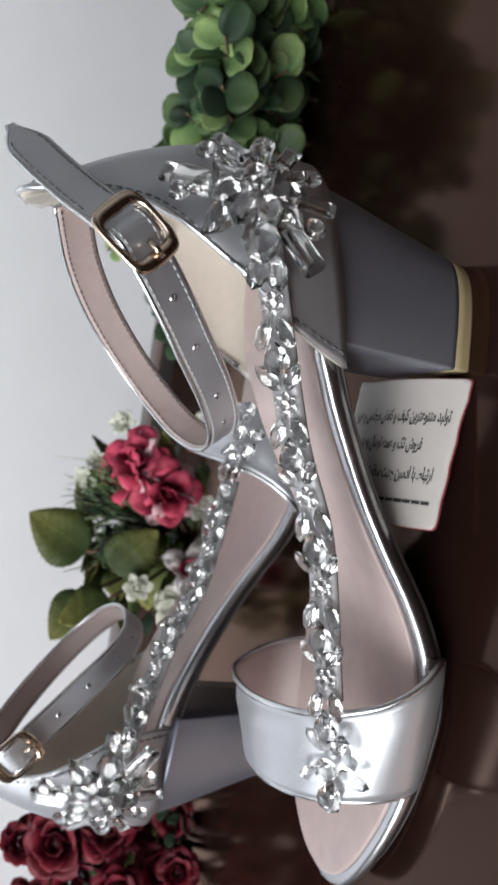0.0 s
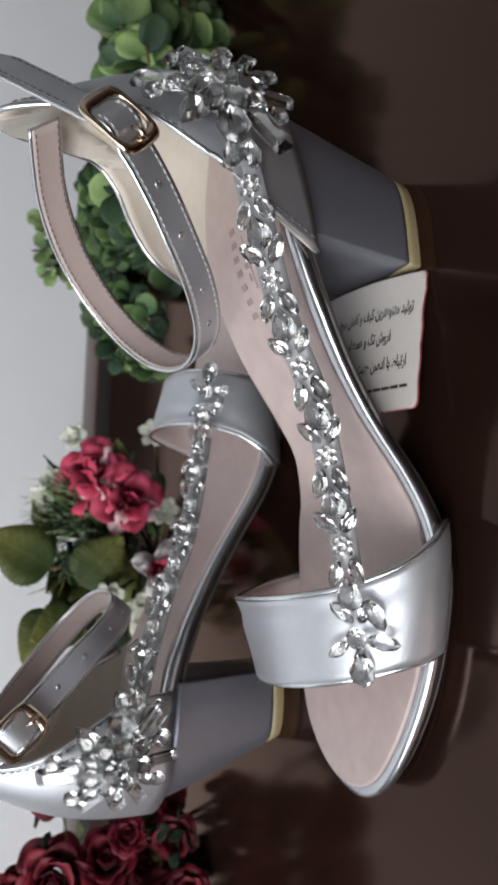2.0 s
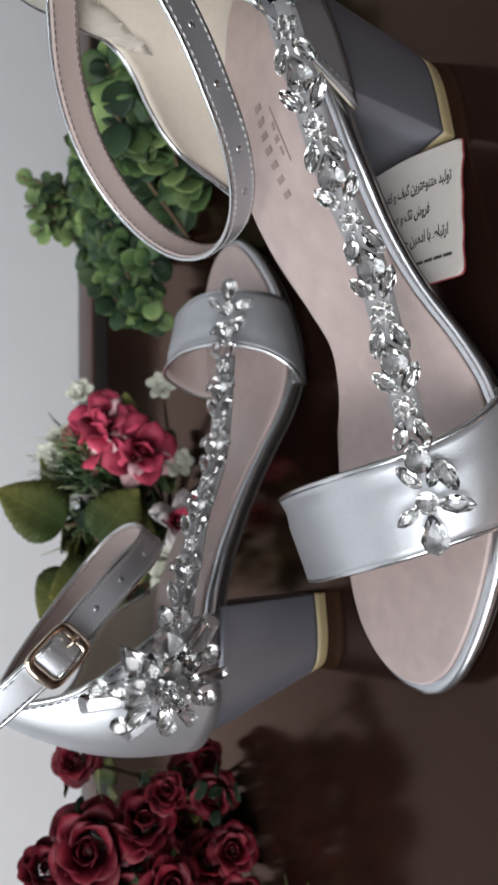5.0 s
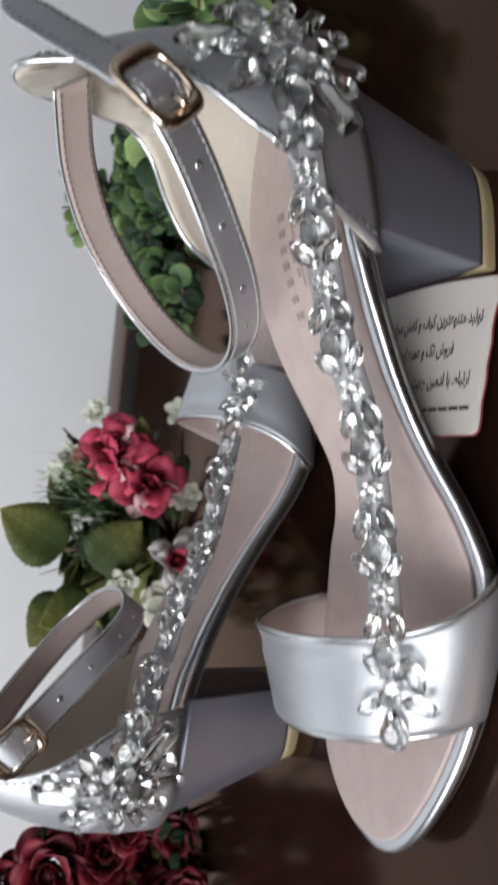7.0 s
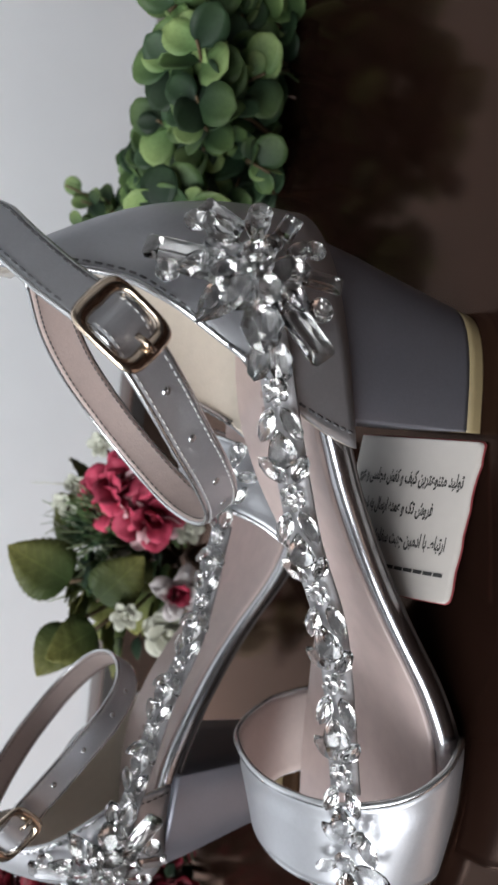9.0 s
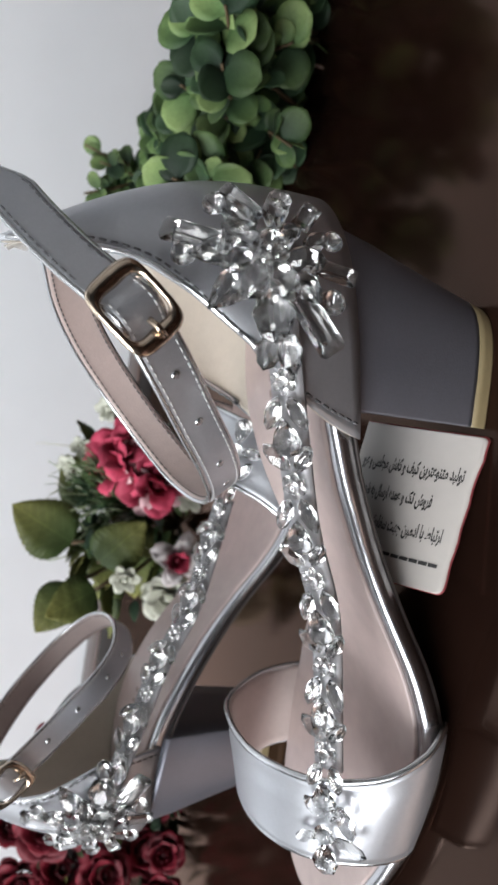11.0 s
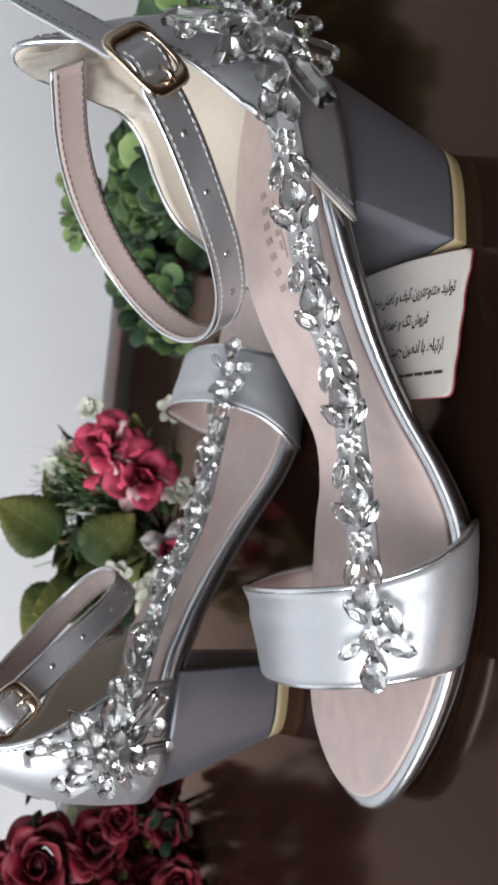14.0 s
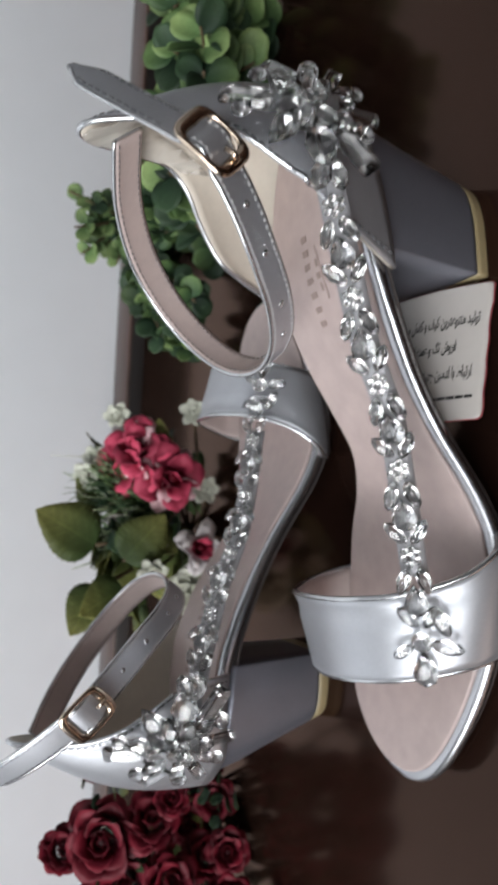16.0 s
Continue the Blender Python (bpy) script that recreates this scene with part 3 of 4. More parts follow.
    # ankle strap
    pts = catmull(STRAP if side > 0 else REAR_STRAP, 121)
    rows, inner = [], []
    centre = Vector((0.014, 0.006, 0.112))
    frames = []
    for i, q in enumerate(pts):
        d = (pts[min(i + 1, 120)] - pts[max(i - 1, 0)]).normalized()
        ax = (STRAP_AXIS - d * STRAP_AXIS.dot(d)).normalized()
        o = d.cross(ax).normalized()
        if o.dot(q - centre) < 0:
            o = -o
        frames.append((q, d, ax, o))
        q = q + o * 0.0036 * max(0, 1 - ((i - 95.4) / 3.9) ** 2)
        h = 0.0058 * (1.0 if i < 117 else (0.85, 0.6, 0.3, 0.15)[i - 117])
        rows.append([f(q + ax * x + o * (0.0008 - 4 * x * x)) for x in (-h, -h * 0.8, -h * 0.4, 0, h * 0.4, h * 0.8, h)])
    ns = normals(rows)
    so = 1 if f(frames[60][3]).dot(ns[60][3]) < 0 else -1
    strap = part("ankle_strap", thick(rows, lambda i, j: ns[i][j] * 0.0009 * so), SILVER, thing, "narrow silver ankle strap with punched holes")
    lin = [[q + ns[i][j] * 0.0011 * so for j, q in enumerate(r)] for i, r in enumerate(rows)]
    part("lining", thick(lin, lambda i, j: ns[i][j] * 0.0007 * so), PINK_LINING, strap, "pink-beige lining")
    for e in (0, 6):
        part("edge", tube([r[e] + ns[i][3] * 0.0007 * so for i, r in enumerate(rows)], 0.0009, 6), EDGE, strap, "bright silver folded edge")
        k = 1 if e == 0 else 5
        stitches(strap, [lin[i][k] + ns[i][3] * 0.0008 * so for i in range(0, 99)], 0.0026, 0.00022, DARK_THREAD)
        stitches(strap, [r[k] - ns[i][3] * 0.0001 * so for i, r in enumerate(rows[:99])], 0.0024, 0.00024, THREAD)
        stitches(strap, [r[k] - ns[i + 102][3] * 0.0001 * so for i, r in enumerate(rows[102:118])], 0.0030, 0.00028, DARK_THREAD)
    for i in (64, 70, 78, 85):
        q, d, ax, o = frames[i]
        disc = tube([f(q + o * x) for x in (0.0006, 0.00105)], 0.0012, 10)
        part("hole", disc, EDGE, strap, "punched hole")

    # buckle
    q, d, ax, o = frames[95]
    ring = []
    for k in range(40):
        a = 2 * math.pi * k / 40
        cx, sx = math.copysign(abs(math.cos(a)) ** 0.45, math.cos(a)), math.copysign(abs(math.sin(a)) ** 0.45, math.sin(a))
        ring.append(q + d * cx * 0.0088 + ax * sx * 0.0078 + o * (0.0034 - 0.0004 * cx * cx))
    loops = []
    for k, p in enumerate(ring):
        c = q + o * 0.002
        r = (p - c)
        r = (r - o * r.dot(o)).normalized()
        loops.append([f(p + r * x * (0.0010 + 0.0014 * abs((p - q).dot(d) / 0.0088) ** 3) + o * y * 0.0010) for x, y in ((1, 0), (0.7, 0.7), (0, 1), (-0.7, 0.7), (-1, 0), (-0.7, -0.7), (0, -1), (0.7, -0.7))])
    loops.append(loops[0])
    buckle = part("buckle", grid(loops, True), BUCKLE, strap, "polished pale gold buckle")
    part("prong", tube([f(q - d * 0.0042 + o * 0.0044), f(q - d * 0.007 + o * 0.0054), f(q - d * 0.0098 + o * 0.0046)], 0.0009, 8), BUCKLE, strap, "gold buckle prong")
    # maker's mark on the insole, as plain bars
    for k in range(7):
        u = 0.006 + k * 0.0050
        tilt = (insole_height(u + 0.002) - insole_height(u - 0.002)) / 0.004
        bm = bmesh.new()
        bmesh.ops.create_cube(bm, size=1, matrix=Matrix.Translation(f((u, 0.0115 - 0.0005 * k, insole_height(u) + 0.0002))) @ Matrix.Rotation(-math.atan(tilt), 4, "Y") @ Matrix.Diagonal((0.0023, 0.0036, 0.0002, 1)))
        part("maker_mark", bm, PRINT, thing, "small grey printed bar", smooth=False)
    for u, v, a, b in ((0.020, 0.0185, 0.0200, 0.0004), (0.016, 0.0165, 0.0030, 0.0012), (0.0245, 0.0160, 0.0030, 0.0012), (0.0205, 0.0160, 0.0022, 0.0022)):
        tilt = (insole_height(u + 0.002) - insole_height(u - 0.002)) / 0.004
        bm = bmesh.new()
        bmesh.ops.create_cube(bm, size=1, matrix=Matrix.Translation(f((u, v, insole_height(u) + 0.0002))) @ Matrix.Rotation(-math.atan(tilt), 4, "Y") @ Matrix.Diagonal((a, b, 0.0002, 1)))
        part("maker_mark", bm, PRINT, thing, "small grey printed bar", smooth=False)
    return thing


def stitches(parent, line, pitch, radius, mat):
    """Short thread stitches in a row along a line of points."""
    pieces, run = [], 0.0
    total = [0.0]
    for a, b in zip(line, line[1:]):
        total.append(total[-1] + (b - a).length)
    at = lambda s: Vector([float(np.interp(s, total, [p[k] for p in line])) for k in range(3)])
    s = pitch * 0.5
    while s + pitch * 0.6 < total[-1]:
        pieces.append(tube([at(s), at(s + pitch * 0.3), at(s + pitch * 0.6)], radius, 4))
        s += pitch
    if pieces:
        part("stitching", join(pieces), mat, parent, "row of fine stitches")


# brooch stones: kind, offset across and along, length, width factor, angle, lift
BURST = (
    ("baguette", -64, -96, 80, 1.15, 41, 0), ("baguette", -138, -26, 110, 1.05, 12, 0), ("baguette", 55, -84, 48, 1.9, -60, 0), ("baguette", 117, 4, 66, 1.3, 8, -0.002), ("baguette", 82, 98, 118, 1.05, 53, 0),
    ("round", -109, -91, 38, 1, 0, 0), ("round", -153, 6, 38, 1, 0, 0), ("round", 4, -109, 36, 1, 0, 0), ("round", 33, -46, 30, 1, 0, 0.001), ("round", 102, -47, 32, 1, 0, 0), ("round", 111, 62, 38, 1, 0, 0),
    ("pear", -102, 4, 66, 1.0, 172, 0.001), ("pear", 4, -73, 60, 0.95, 90, 0.001), ("pear", 73, 51, 62, 0.95, 40, 0.001), ("pear", -66, 69, 74, 1.0, 130, 0.0),
    ("marquise", -58, -62, 62, 1.35, 45, 0.001), ("marquise", -50, -27, 62, 1.35, 22, 0.002), ("marquise", 77, -40, 44, 1.3, -35, 0), ("marquise", 64, 0, 62, 1.3, -8, 0.001), ("marquise", 29, 44, 64, 1.35, 56, 0.002),
    ("marquise", -15, 47, 66, 1.35, 105, 0.002), ("marquise", -46, 20, 56, 1.35, 152, 0.002), ("marquise", 20, -22, 44, 1.3, -50, 0.003), ("round", 0, -9, 38, 1, 0, 0.006), ("round", -6, 12, 30, 1, 0, 0.005), ("round", 16, 6, 28, 1, 0, 0.005),
    ("marquise", 16, 98, 84, 1.4, 85, 0.0), ("marquise", 12, 154, 60, 1.25, 104, -0.002), ("marquise", 46, 153, 60, 1.25, 70, -0.002),
)

sandal(1, pose(0.06, 0.24, 0, 0, 0, 180), "silver block-heel sandal with crystal T-strap and buckled ankle strap")
sandal(-1, pose(-0.1268, 0.3593, 0, 0, 0, -2.2) @ Matrix.Diagonal((0.963, 1.0, 1.0, 1)), "matching silver sandal with crystal brooch, beside the roses")

# ---- card ----
CARD = catmull(((0, 0.1985, 0.0004), (0, 0.2070, 0.006), (0, 0.2165, 0.0112), (0, 0.226, 0.0142), (0, 0.236, 0.0162), (0, 0.248, 0.0172)), 61)
CARD_RUN = [0.0]
for a, b in zip(CARD, CARD[1:]):
    CARD_RUN.append(CARD_RUN[-1] + (b - a).length)


def on_card(s, r, lift=0.0):
    """A place on the bent card: s up from the table, r from its upper corner along the foot, lift above the paper."""
    y, z = (float(np.interp(s, CARD_RUN, [p[k] for p in CARD])) for k in (1, 2))
    y2, z2 = (float(np.interp(s + 0.001, CARD_RUN, [p[k] for p in CARD])) for k in (1, 2))
    t = Vector((0, y2 - y, z2 - z)).normalized()
    n = Vector((0, -t.z, t.y))
    x = 0.0375 - r
    return Vector((x, y + 0.05 * r, z + 0.14 * r)) + n * lift


def card_sheet(s0, s1, r0, r1, lift, thickness):
    rows = []
    for k in range(25):
        row = []
        for j in range(21):
            r = r0 + (r1 - r0) * (0.5 - 0.5 * math.cos(math.pi * j / 20))
            edge = max(0, 0.0018 - min(r - r0, r1 - r))
            start = s0 + 0.0018 - math.sqrt(max(0, 0.0018 ** 2 - edge ** 2)) + 0.0002 * math.sin(r * 500) + (0.0007 if r > 0.009 else 0)
            row.append(on_card(start + (s1 - start) * k / 24, r, lift))
        rows.append(row)
    return thick(rows, lambda i, j: Vector((0, 0.0005, -0.0009)).normalized() * thickness)


card = new("card")
tagged(card, "bent white printed card with dark red border leaning under the sole", "card")
part("backing", card_sheet(0.0, 0.0500, -0.0012, 0.0515, 0.0, 0.0005), CARD_RED, card, "dark red backing sheet")
part("paper", card_sheet(0.0005, 0.0497, -0.0008, 0.0511, 0.0004, 0.0003), PAPER, card, "white printed paper face")


def card_line(text, s0, r, size, squeeze):
    """A printed line that starts at the card's foot and runs up it."""
    curve = bpy.data.curves.new("text", "FONT")
    curve.body, curve.size, curve.align_x, curve.resolution_u = text, size, "RIGHT", 3
    curve.offset = 0.00019
    ob = new("text", curve)
    bpy.context.view_layer.update()
    me = bpy.data.meshes.new_from_object(ob.evaluated_get(bpy.context.evaluated_depsgraph_get()))
    bpy.data.objects.remove(ob)
    bm = bmesh.new()
    bm.from_mesh(me)
    bmesh.ops.triangulate(bm, faces=bm.faces[:])
    for v in bm.verts:
        v.co = on_card(min(0.046, s0 - v.co.x * squeeze), r - v.co.y, 0.0006)
    part("text_line", bm, INK, card, "line of black print", smooth=False)


card_line("\ufeb1\ufeed\ufeae\ufecb \ufeed \ufbfd\ufeb4\ufee0\ufea0\ufee3 \ufeb6\ufed4\ufb90 \ufeed \ufed2\ufbff\ufb90 \ufee6\ufbfe\ufeae\ufe98\ufecb\ufeee\ufee8\ufe98\ufee3 \ufeaa\ufbff\ufedf\ufeee\ufe97", 0.0045, 0.0142, 0.0060, 0.40)
card_line("\ufe8e\ufeeb \ufee5\ufe8e\ufe98\ufeb3\ufeae\ufeec\ufeb7 \ufeea\ufe91 \ufedd\ufe8e\ufeb3\ufead\ufe8d \ufee9\ufeaa\ufee4\ufecb \ufeed \ufb8f\ufe97 \ufeb5\ufeed\ufeae\ufed3", 0.0125, 0.0242, 0.0058, 0.40)
card_line("\ufee1\ufe8d\ufeae\ufb95\ufee0\ufe97 \ufead\ufea9 \ufeb5\ufead\ufe8e\ufed4\ufeb3 \ufe96\ufeec\ufe9f \ufee6\ufbff\ufee3\ufea9\ufe8d \ufe8e\ufe91 \ufec1\ufe8e\ufe92\ufe97\ufead\ufe8d", 0.0060, 0.0347, 0.0060, 0.40)
for k in range(7):
    rows = [[on_card(0.0050 + k * 0.0034 + a, 0.0425 + b, 0.0006) for b in (-0.0006, 0.0006)] for a in (0, 0.0015, 0.0030)]
    part("print_bar", thick(rows, lambda i, j: Vector((0, 0.00003, -0.00005))), INK, card, "small black printed bar", smooth=False)


# ---- plants ----
def leaf_mesh(name, length, width, point, cup, mat, teeth=0):
    """A leaf along +x from its base: folded along the midrib, bent down at the tip, with a thin body."""
    n = 36 if teeth else 9
    rows = []
    for i in range(n + 1):
        t = i / n
        if point:
            w = width * 0.5 * math.sin(math.pi * t ** point) ** 0.8 if 0 < t < 1 else 0.0004
        else:
            w = max(0.0004, width * 0.5 * math.sqrt(max(0, 1 - ((t - 0.55) / 0.452) ** 2)))
        if teeth:
            w *= 1 + 0.045 * (1 - 2 * (t * teeth % 1))
        z = -cup * length * t * t
        rows.append([Vector((t * length, k * w, z + abs(k) * w * 0.14 + (0.0006 * math.sin((t * length - abs(k) * w * 0.9) * 520) * abs(k) if teeth else 0.03 * length * k * k * math.sin(3 * t))))
                     for k in (-1, -0.5, 0, 0.5, 1)])
    bm = thick(rows, lambda i, j: Vector((0, 0, -0.0003)))
    me = bpy.data.meshes.new(name)
    bm.to_mesh(me)
    bm.free()
    me.materials.append(mat)
    me.polygons.foreach_set("use_smooth", [True] * len(me.polygons))
    return me


def petal_mesh(name, length, width, cup, curl, mat, wave=0.0):
    rows = []
    for i in range(7):
        t = i / 6
        w = width * 0.5 * (0.25 + 0.75 * math.sin(math.pi * (0.12 + 0.62 * t)) ** 0.9) * (1 if t < 0.99 else 0.72)
        r = []
        for k in (-1, -0.66, -0.33, 0, 0.33, 0.66, 1):
            z = cup * (k * k) * w + cup * 0.6 * length * t * t - curl * length * max(0, t - 0.55) ** 2 * 4 + wave * math.sin(k * 5 + t * 4) * length
            r.append(Vector((t * length * (1 - 0.10 * k * k * t), k * w, z)))
        rows.append(r)
    bm = thick(rows, lambda i, j: Vector((0, 0, -0.0004)))
    me = bpy.data.meshes.new(name)
    bm.to_mesh(me)
    bm.free()
    me.materials.append(mat)
    me.polygons.foreach_set("use_smooth", [True] * len(me.polygons))
    return me


def aim(q, d, roll=0.0, scale=1.0):
    """A pose at q whose x axis runs along d and whose z axis leans up, rolled about d."""
    d = Vector(d).normalized()
    up = Vector((0, 0, 1)) if abs(d.z) < 0.95 else Vector((0, -1, 0))
    y = up.cross(d).normalized()
    m = Matrix((d, y, d.cross(y))).transposed().to_4x4()
    m.translation = Vector(q)
    return m @ Matrix.Rotation(roll, 4, "X") @ Matrix.Diagonal((scale, scale, scale, 1))


def facing(q, d, n, scale=1.0):
    """A pose at q whose x axis runs along d and whose z axis looks as nearly along n as it can."""
    d = Vector(d).normalized()
    z = Vector(n) - d * Vector(n).dot(d)
    z = z.normalized() if z.length > 0.05 else d.orthogonal().normalized()
    m = Matrix((d, z.cross(d), z)).transposed().to_4x4()
    m.translation = Vector(q)
    return m @ Matrix.Diagonal((scale, scale, scale, 1))


def hang(name, me, parent, m, label=""):
    ob = new(name, me)
    ob.parent = parent
    ob.matrix_local = m
    if label:
        tagged(ob, label)
    return ob


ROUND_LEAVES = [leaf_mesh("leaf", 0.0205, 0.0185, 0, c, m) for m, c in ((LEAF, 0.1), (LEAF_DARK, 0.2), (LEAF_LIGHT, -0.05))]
SMALL_LEAVES = [leaf_mesh("leaf", 0.013, 0.0085, 0.8, 0.2, m) for m in (LEAF, LEAF_DARK, LEAF_LIGHT)]
BIG_LEAF = leaf_mesh("leaf", 0.043, 0.037, 0.68, 0.10, LEAF_BROAD, 12)
BIG_LEAF_DARK = leaf_mesh("leaf", 0.042, 0.035, 0.70, 0.20, LEAF_BROAD, 12)


def greenery(name, label, group, sprigs, leaves, size, seed, light, gap=0.0085):
    """Sprigs; each is one stem with pairs of leaves along it."""
    rng = random.Random(seed)
    for path in sprigs:
        thing = new(name)
        tagged(thing, label, "greenery", group)
        base = Vector((path[0][0], path[0][1], 0))
        thing.location = base
        pts = catmull([Vector((path[0][0], path[0][1], 0.001)) - base] + [Vector(p) - base for p in path[1:]], 15)
        part("stem", tube(pts, lambda t: 0.0016 - 0.0009 * t, 6), STEM, thing)
        n = max(3, int(sum((b - a).length for a, b in zip(pts, pts[1:])) / (gap * size)))
        for i in range(n):
            t = max(0.0, min(1.0, 0.04 + 0.96 * (i + rng.uniform(-0.2, 0.2)) / n))
            k = max(0, min(13, int(t * 14)))
            d = (pts[k + 1] - pts[k]).normalized()
            q = pts[k].lerp(pts[k + 1], max(0, min(1, t * 14 - k)))
            turn = rng.uniform(0, math.pi)
            for side in (0, math.pi, rng.uniform(0, 6)):
                out = (Matrix.Rotation(turn + side, 3, d) @ d.orthogonal()).normalized()
                v = (out + d * rng.uniform(0.2, 0.9) + Vector((0, -0.15, 0.25))).normalized()
                if q.z < 0.02 and v.z < 0.12:
                    v.z = 0.18
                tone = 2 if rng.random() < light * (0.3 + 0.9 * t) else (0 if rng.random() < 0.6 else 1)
                n0 = Vector((rng.gauss(-0.25, 0.4), rng.gauss(-0.8, 0.3), rng.gauss(0.5, 0.35)))
                v = (v - n0.normalized() * v.dot(n0.normalized()) * 0.7).normalized()
                if q.z < 0.02 and v.z < 0.12:
                    v.z = 0.18
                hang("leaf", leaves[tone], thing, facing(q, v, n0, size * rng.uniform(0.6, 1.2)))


rng = random.Random(11)
sprigs = []
for k in range(40):
    x = 0.14 + 0.27 * k / 39
    tip = Vector((x + rng.uniform(-0.01, 0.01), 0.325 + 0.055 * rng.random(), 0.019 + 0.057 * rng.random()))
    root = Vector((tip.x + rng.uniform(-0.03, 0.045), tip.y + rng.uniform(0.02, 0.06), 0.006))
    sprigs.append((root, root.lerp(tip, 0.5) + Vector((rng.uniform(-0.012, 0.012), 0, 0.012)), tip))
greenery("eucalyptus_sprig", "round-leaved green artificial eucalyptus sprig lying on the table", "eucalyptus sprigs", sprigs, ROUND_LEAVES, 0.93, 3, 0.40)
sprigs = []
for k in range(22):
    a = k / 21
    root = Vector((0.20 - 0.03 * rng.random(), 0.50 + 0.04 * rng.random(), 0.012))
    tip = Vector((0.20 - 0.135 * a + rng.uniform(-0.01, 0.01), 0.405 + 0.08 * rng.random(), 0.012 + 0.055 * rng.random() * (1 - 0.4 * a)))
    sprigs.append((root, root.lerp(tip, 0.5) + Vector((0, 0, 0.018)), tip))
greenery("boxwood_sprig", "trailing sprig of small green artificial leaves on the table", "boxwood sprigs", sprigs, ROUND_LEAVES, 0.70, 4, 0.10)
sprigs = []
for k in range(9):
    tip = Vector((0.132 + 0.007 * k, 0.480 + 0.01 * (k % 3), 0.064 + 0.0075 * (k * 3 % 5)))
    sprigs.append((Vector((0.195, 0.51, 0.02)), Vector((0.178, 0.505, 0.045)), tip))
greenery("boxwood_sprig", "pale tip of a small-leaved artificial sprig rising from the others", "boxwood sprigs", sprigs, ROUND_LEAVES, 0.55, 6, 0.75, 0.017)


def bloom(parent, name, q, axis, petals, rings, bud_r, seed, label, bud_mat):
    """A flower head: a bud with rings of petals round it. rings: petal kind, count, tilt outwards in degrees, start radius, scale."""
    rng = random.Random(seed)
    axis = Vector(axis).normalized()
    m = axis.to_track_quat("Z", "Y").to_matrix().to_4x4()
    m.translation = Vector(q)
    bm = bmesh.new()
    bmesh.ops.create_icosphere(bm, subdivisions=2, radius=bud_r, matrix=Matrix.Diagonal((0.9, 0.9, 1.25, 1)))
    for v in bm.verts:
        a = math.atan2(v.co.y, v.co.x)
        v.co *= 1 + 0.10 * math.sin(3 * a + v.co.z * 400)
    head = part(name, bm, bud_mat, parent, label)
    head.matrix_local = m
    for kind, count, tilt, radius, scale in rings:
        start = rng.uniform(0, 6)
        for k in range(count):
            a = start + 2 * math.pi * k / count + rng.uniform(-0.15, 0.15)
            t = radians(tilt + rng.uniform(-8, 8))
            out = Vector((math.cos(a), math.sin(a), 0))
            d = out * math.sin(t) + Vector((0, 0, 1)) * math.cos(t)
            inward = -out * math.cos(t) + Vector((0, 0, 1)) * math.sin(t)
            b = inward.cross(d)
            mm = Matrix((d, b, inward)).transposed().to_4x4()
            mm.translation = out * radius + Vector((0, 0, -bud_r * 0.9))
            hang("petal", petals[kind], head, mm @ Matrix.Rotation(rng.uniform(-0.15, 0.15), 4, "X") @ Matrix.Scale(scale * rng.uniform(0.9, 1.1), 4))
    return head


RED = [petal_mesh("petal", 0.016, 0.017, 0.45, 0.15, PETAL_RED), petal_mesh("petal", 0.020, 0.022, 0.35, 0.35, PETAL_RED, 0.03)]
CRIMSON = [petal_mesh("petal", 0.017, 0.017, 0.35, 0.15, PETAL_ROSE, 0.04), petal_mesh("petal", 0.022, 0.021, 0.22, 0.30, PETAL_ROSE, 0.06), petal_mesh("petal", 0.019, 0.013, 0.2, 0.4, PETAL_PALE, 0.07)]
CREAM = [petal_mesh("petal", 0.009, 0.007, 0.25, 0.3, PETAL_WHITE, 0.04), petal_mesh("petal", 0.012, 0.011, 0.35, 0.2, PETAL_WHITE, 0.03)]


def stalk(thing, a, b, bend=0.01):
    a, b = Vector(a), Vector(b)
    part("stem", tube(catmull((a, a.lerp(b, 0.5) + Vector((0, 0, -bend)), b), 10), 0.0013, 6), STEM, thing)


# mixed bunch with crimson flowers
bunch = new("flower_bunch")
tagged(bunch, "bunch of crimson and cream artificial flowers with broad leaves", "flowers")
bunch.location = (-0.03, 0.47, 0.0)
o = Vector(bunch.location)
P = lambda x, y, z: Vector((x, y, z)) - o
foot = P(-0.055, 0.50, 0.002)
for q, ax, seed in ((P(0.000, 0.455, 0.056), (0.25, -0.9, 0.35), 1), (P(-0.020, 0.448, 0.036), (-0.1, -0.95, 0.15), 2), (P(-0.012, 0.462, 0.062), (-0.2, -0.6, 0.7), 3)):
    bloom(bunch, "crimson_bloom", q, ax, CRIMSON, ((0, 2, 14, 0.003, 0.75), (1, 3, 38, 0.0035, 0.82), (2, 1, 52, 0.004, 0.80), (1, 4, 68, 0.004, 0.92), (2, 4, 84, 0.004, 0.98)), 0.004, seed, "crimson petals with pale tips", PETAL_ROSE)
    stalk(bunch, foot, q)
for q, ax, seed in ((P(-0.0645, 0.438, 0.0205), (0.0, -0.95, 0.05), 5),):
    bloom(bunch, "white_bloom", q, ax, [petal_mesh("petal", 0.020, 0.016, 0.25, 0.35, PETAL_BLUSH, 0.06), CRIMSON[1]], ((1, 3, 20, 0.002, 0.50), (0, 4, 42, 0.003, 0.72), (0, 4, 66, 0.003, 0.82)), 0.003, seed, "white flower with crimson heart", PETAL_ROSE)
    stalk(bunch, foot, q, 0.003)
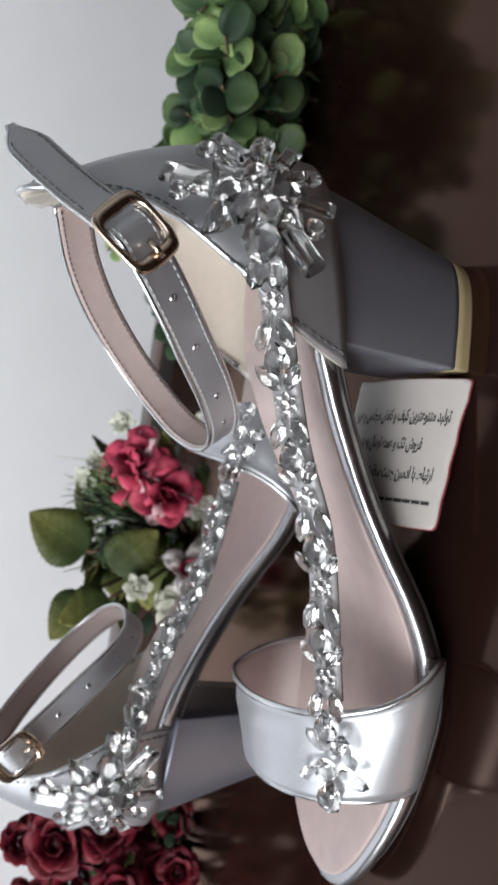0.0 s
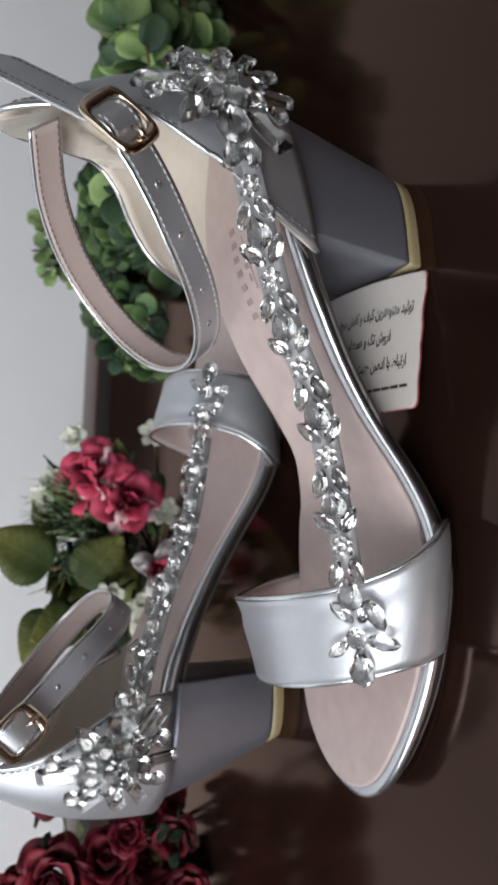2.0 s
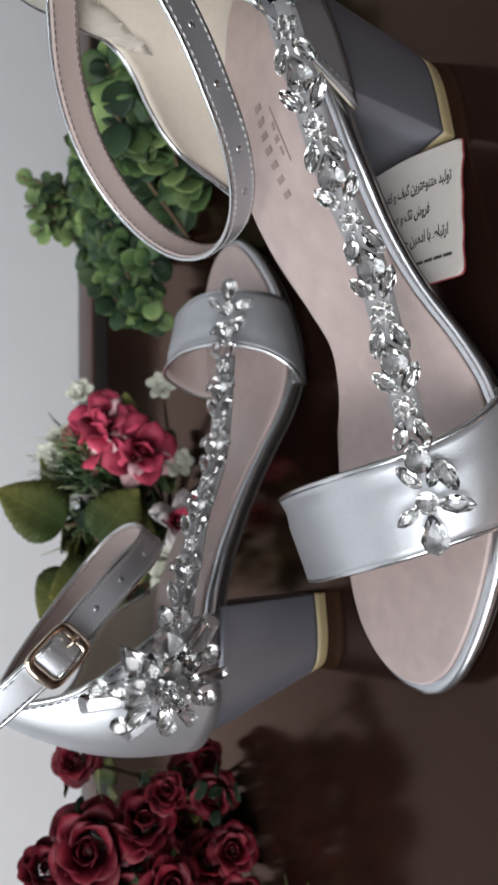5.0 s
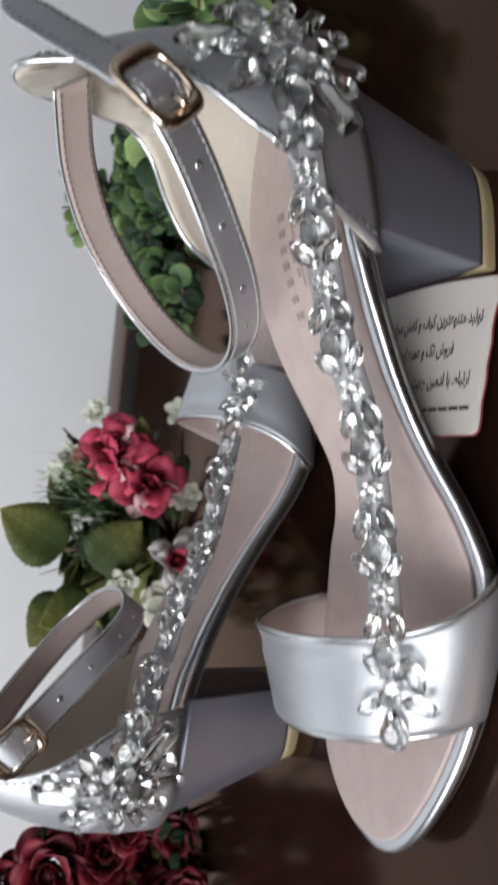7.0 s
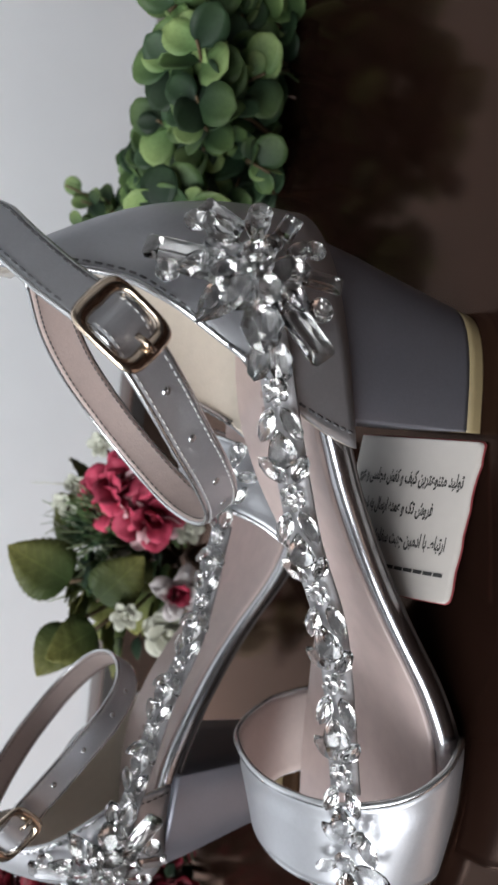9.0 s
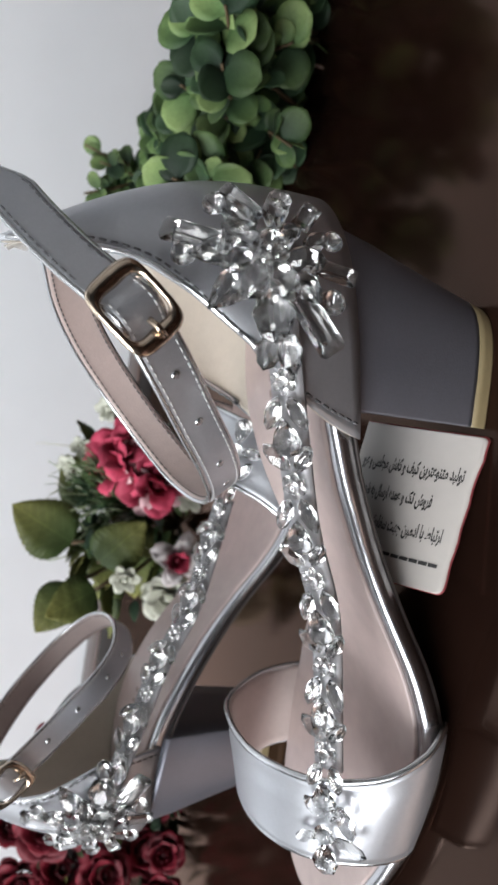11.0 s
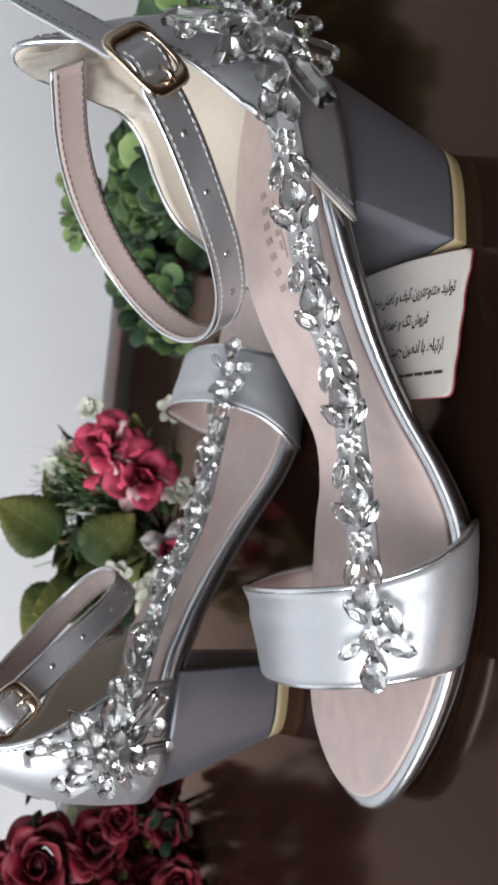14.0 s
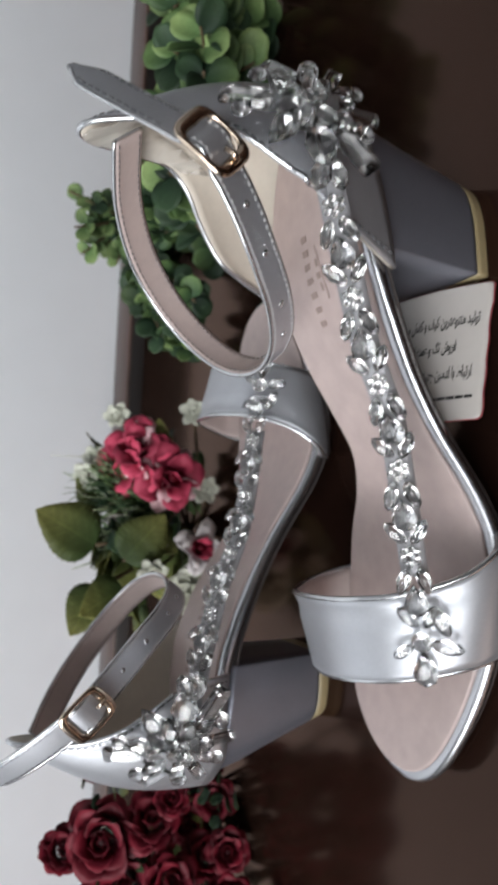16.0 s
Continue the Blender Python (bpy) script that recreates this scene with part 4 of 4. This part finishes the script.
for q, ax, seed in ((P(0.026, 0.458, 0.016), (0.1, -0.9, 0.5), 6), (P(0.023, 0.468, 0.067), (0.2, -0.7, 0.6), 7), (P(-0.027, 0.447, 0.013), (0.0, -1, 0.2), 8), (P(-0.080, 0.445, 0.050), (-0.1, -0.9, 0.4), 10), (P(-0.018, 0.475, 0.086), (-0.2, -0.7, 0.7), 12), (P(-0.006, 0.478, 0.078), (-0.2, -0.7, 0.7), 13)):
    bloom(bunch, "cream_bloom", q, ax, CREAM, ((0, 4, 25, 0.001, 0.75), (0, 6, 62, 0.002, 0.95)), 0.0025, seed, "small cream flower", PETAL_WHITE)
    stalk(bunch, foot, q, 0.004)
bloom(bunch, "white_bloom", P(-0.092, 0.448, 0.020), (-0.1, -0.9, 0.4), CREAM, ((1, 4, 22, 0.002, 1.0), (1, 6, 55, 0.003, 1.25), (1, 6, 78, 0.003, 1.4)), 0.004, 9, "full cream-white flower", PETAL_WHITE)
stalk(bunch, foot, P(-0.092, 0.448, 0.020), 0.003)
rng = random.Random(5)
for base, tip, roll, me in ((P(-0.062, 0.462, 0.082), P(-0.036, 0.456, 0.125), 0.9, BIG_LEAF), (P(-0.072, 0.455, 0.066), P(-0.040, 0.440, 0.038), -0.9, BIG_LEAF), (P(-0.088, 0.458, 0.080), P(-0.118, 0.446, 0.104), 1.1, BIG_LEAF_DARK), (P(-0.090, 0.455, 0.066), P(-0.104, 0.44, 0.10), 0.4, BIG_LEAF),
                            (P(-0.050, 0.475, 0.050), P(-0.070, 0.45, 0.028), 0.2, BIG_LEAF_DARK), (P(-0.040, 0.475, 0.050), P(-0.012, 0.455, 0.018), -0.6, BIG_LEAF_DARK), (P(-0.040, 0.478, 0.070), P(-0.005, 0.47, 0.092), 0.6, BIG_LEAF_DARK), (P(-0.060, 0.47, 0.040), P(-0.105, 0.46, 0.038), 0.5, BIG_LEAF_DARK), (P(-0.065, 0.475, 0.060), P(-0.098, 0.462, 0.058), -0.4, BIG_LEAF_DARK)):
    hang("leaf", me, bunch, facing(base, tip - base, (0.25 * roll, -1, 0.25), 0.86 * (tip - base).length / 0.043))
    stalk(bunch, foot, base, 0.004)
for k in range(150):
    q = P(-0.045 + rng.uniform(-0.06, 0.05), 0.478 + rng.uniform(-0.012, 0.02), 0.042 + rng.uniform(-0.036, 0.030))
    hang("leaf", (BIG_LEAF_DARK if k % 5 == 0 else SMALL_LEAVES[rng.choice((0, 0, 1, 2, 2))]), bunch, aim(q, (rng.uniform(-1, 1), rng.uniform(-0.8, 0.1), rng.uniform(-0.3, 1)), rng.uniform(-1, 1), rng.uniform(0.55, 0.75) if k % 5 == 0 else rng.uniform(0.9, 1.6)))
for k in range(40):
    a = P(-0.022 + rng.uniform(-0.02, 0.02), 0.482, 0.062 + rng.uniform(-0.01, 0.012))
    b = a + Vector((rng.uniform(-0.012, 0.02), rng.uniform(-0.01, 0.005), rng.uniform(0.012, 0.034)))
    part("needle", tube((a, a.lerp(b, 0.5), b), lambda t: 0.0007 - 0.0005 * t, 4), LEAF_LIGHT if k % 2 else PETAL_WHITE, bunch)

for k in range(110):
    a = P(rng.choice((-0.030, -0.050, -0.062)) + rng.uniform(-0.012, 0.012), 0.474 + rng.uniform(-0.006, 0.008), 0.058 + rng.uniform(-0.03, 0.022))
    b = a + Vector((rng.uniform(-0.014, 0.016), rng.uniform(-0.012, 0.002), rng.uniform(0.006, 0.026)))
    part("needle", tube((a, a.lerp(b, 0.5) + Vector((0, -0.001, 0.001)), b), lambda t: 0.0008 - 0.0005 * t, 4), (FEATHER, LEAF_LIGHT, FEATHER, PETAL_WHITE)[k % 4], bunch)

for k in range(190):
    a = P(-0.025 + rng.uniform(-0.016, 0.014), 0.468 + rng.uniform(-0.006, 0.006), 0.066 + rng.uniform(-0.018, 0.006))
    b = a + Vector((rng.gauss(0.002, 0.007), rng.gauss(-0.004, 0.003), rng.uniform(0.006, 0.020)))
    part("needle", tube((a, a.lerp(b, 0.5) + Vector((0, -0.0015, 0)), b), lambda t: 0.0009 - 0.0006 * t, 4), (FEATHER, LEAF_LIGHT, LEAF)[k % 3], bunch)

# dark red roses
roses = new("rose_bunch")
tagged(roses, "bunch of dark red artificial roses with green leaves", "flowers")
roses.location = (-0.235, 0.46, 0.0)
o = Vector(roses.location)
foot = P(-0.24, 0.475, 0.002)
rng = random.Random(21)
heads = [((-0.2292, 0.4364, 0.083), 0.85), ((-0.2596, 0.4404, 0.0695), 0.85), ((-0.1892, 0.4564, 0.083), 0.52), ((-0.2212, 0.4284, 0.0561), 0.67), ((-0.2492, 0.4124, 0.0507), 0.63), ((-0.2732, 0.4484, 0.0924), 0.7), ((-0.2892, 0.4284, 0.0588), 0.74), ((-0.2388, 0.4564, 0.1018), 0.52), ((-0.2692, 0.4164, 0.0467), 0.59), ((-0.2068, 0.4164, 0.048), 0.41), ((-0.3052, 0.4524, 0.0823), 0.74), ((-0.2290, 0.4400, 0.0310), 0.6), ((-0.2175, 0.4450, 0.0420), 0.5), ((-0.2450, 0.4220, 0.0245), 0.6), ((-0.2060, 0.4500, 0.0220), 0.45), ((-0.2170, 0.4260, 0.0170), 0.5), ((-0.2400, 0.4110, 0.0160), 0.5), ((-0.2640, 0.4060, 0.0180), 0.55), ((-0.2000, 0.4400, 0.0140), 0.4)]
for k, (q, size) in enumerate(heads):
    ax = (rng.uniform(0.0, 0.6), -0.9, rng.uniform(0.0, 0.6))
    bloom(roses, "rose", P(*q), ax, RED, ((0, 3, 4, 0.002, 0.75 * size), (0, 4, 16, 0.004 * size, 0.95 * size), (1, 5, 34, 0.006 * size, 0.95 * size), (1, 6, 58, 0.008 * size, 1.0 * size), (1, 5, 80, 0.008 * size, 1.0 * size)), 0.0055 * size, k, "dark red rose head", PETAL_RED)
    stalk(roses, foot, P(*q))
rng = random.Random(8)
for k in range(84):
    q = P(-0.242 + rng.uniform(-0.05, 0.040), 0.452 + rng.uniform(-0.016, 0.03), 0.045 + rng.uniform(-0.040, 0.04))
    hang("leaf", (BIG_LEAF_DARK, SMALL_LEAVES[1], BIG_LEAF_DARK, SMALL_LEAVES[0])[k % 4], roses, aim(q, (rng.uniform(-1, 1), rng.uniform(-1, 0.1), rng.uniform(-0.2, 0.6)), rng.uniform(-1, 1), rng.uniform(0.30, 0.48) if k % 2 == 0 else rng.uniform(0.7, 1.1)))
# low dark leaves added to stand in for shadow and dark reflection on the table
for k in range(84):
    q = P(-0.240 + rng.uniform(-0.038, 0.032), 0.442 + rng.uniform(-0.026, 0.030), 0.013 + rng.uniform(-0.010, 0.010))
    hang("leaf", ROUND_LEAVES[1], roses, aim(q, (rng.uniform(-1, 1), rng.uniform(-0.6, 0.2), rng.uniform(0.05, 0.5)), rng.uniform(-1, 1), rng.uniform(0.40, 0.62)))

# grassy sprig
tuft = new("grass_sprig")
tagged(tuft, "small sprig of thin pale green artificial grass on the table", "greenery")
tuft.location = (-0.262, 0.36, 0.0)
rng = random.Random(2)
for k in range(14):
    a = Vector((rng.uniform(-0.006, 0.006), rng.uniform(-0.012, 0.012), 0.001))
    b = a + Vector((rng.uniform(0.006, 0.02), rng.uniform(-0.01, 0.01), rng.uniform(0.004, 0.02)))
    part("blade", tube((a, a.lerp(b, 0.5) + Vector((0, 0, 0.003)), b), lambda t: 0.0007 - 0.0005 * t, 4), LEAF_LIGHT, tuft)
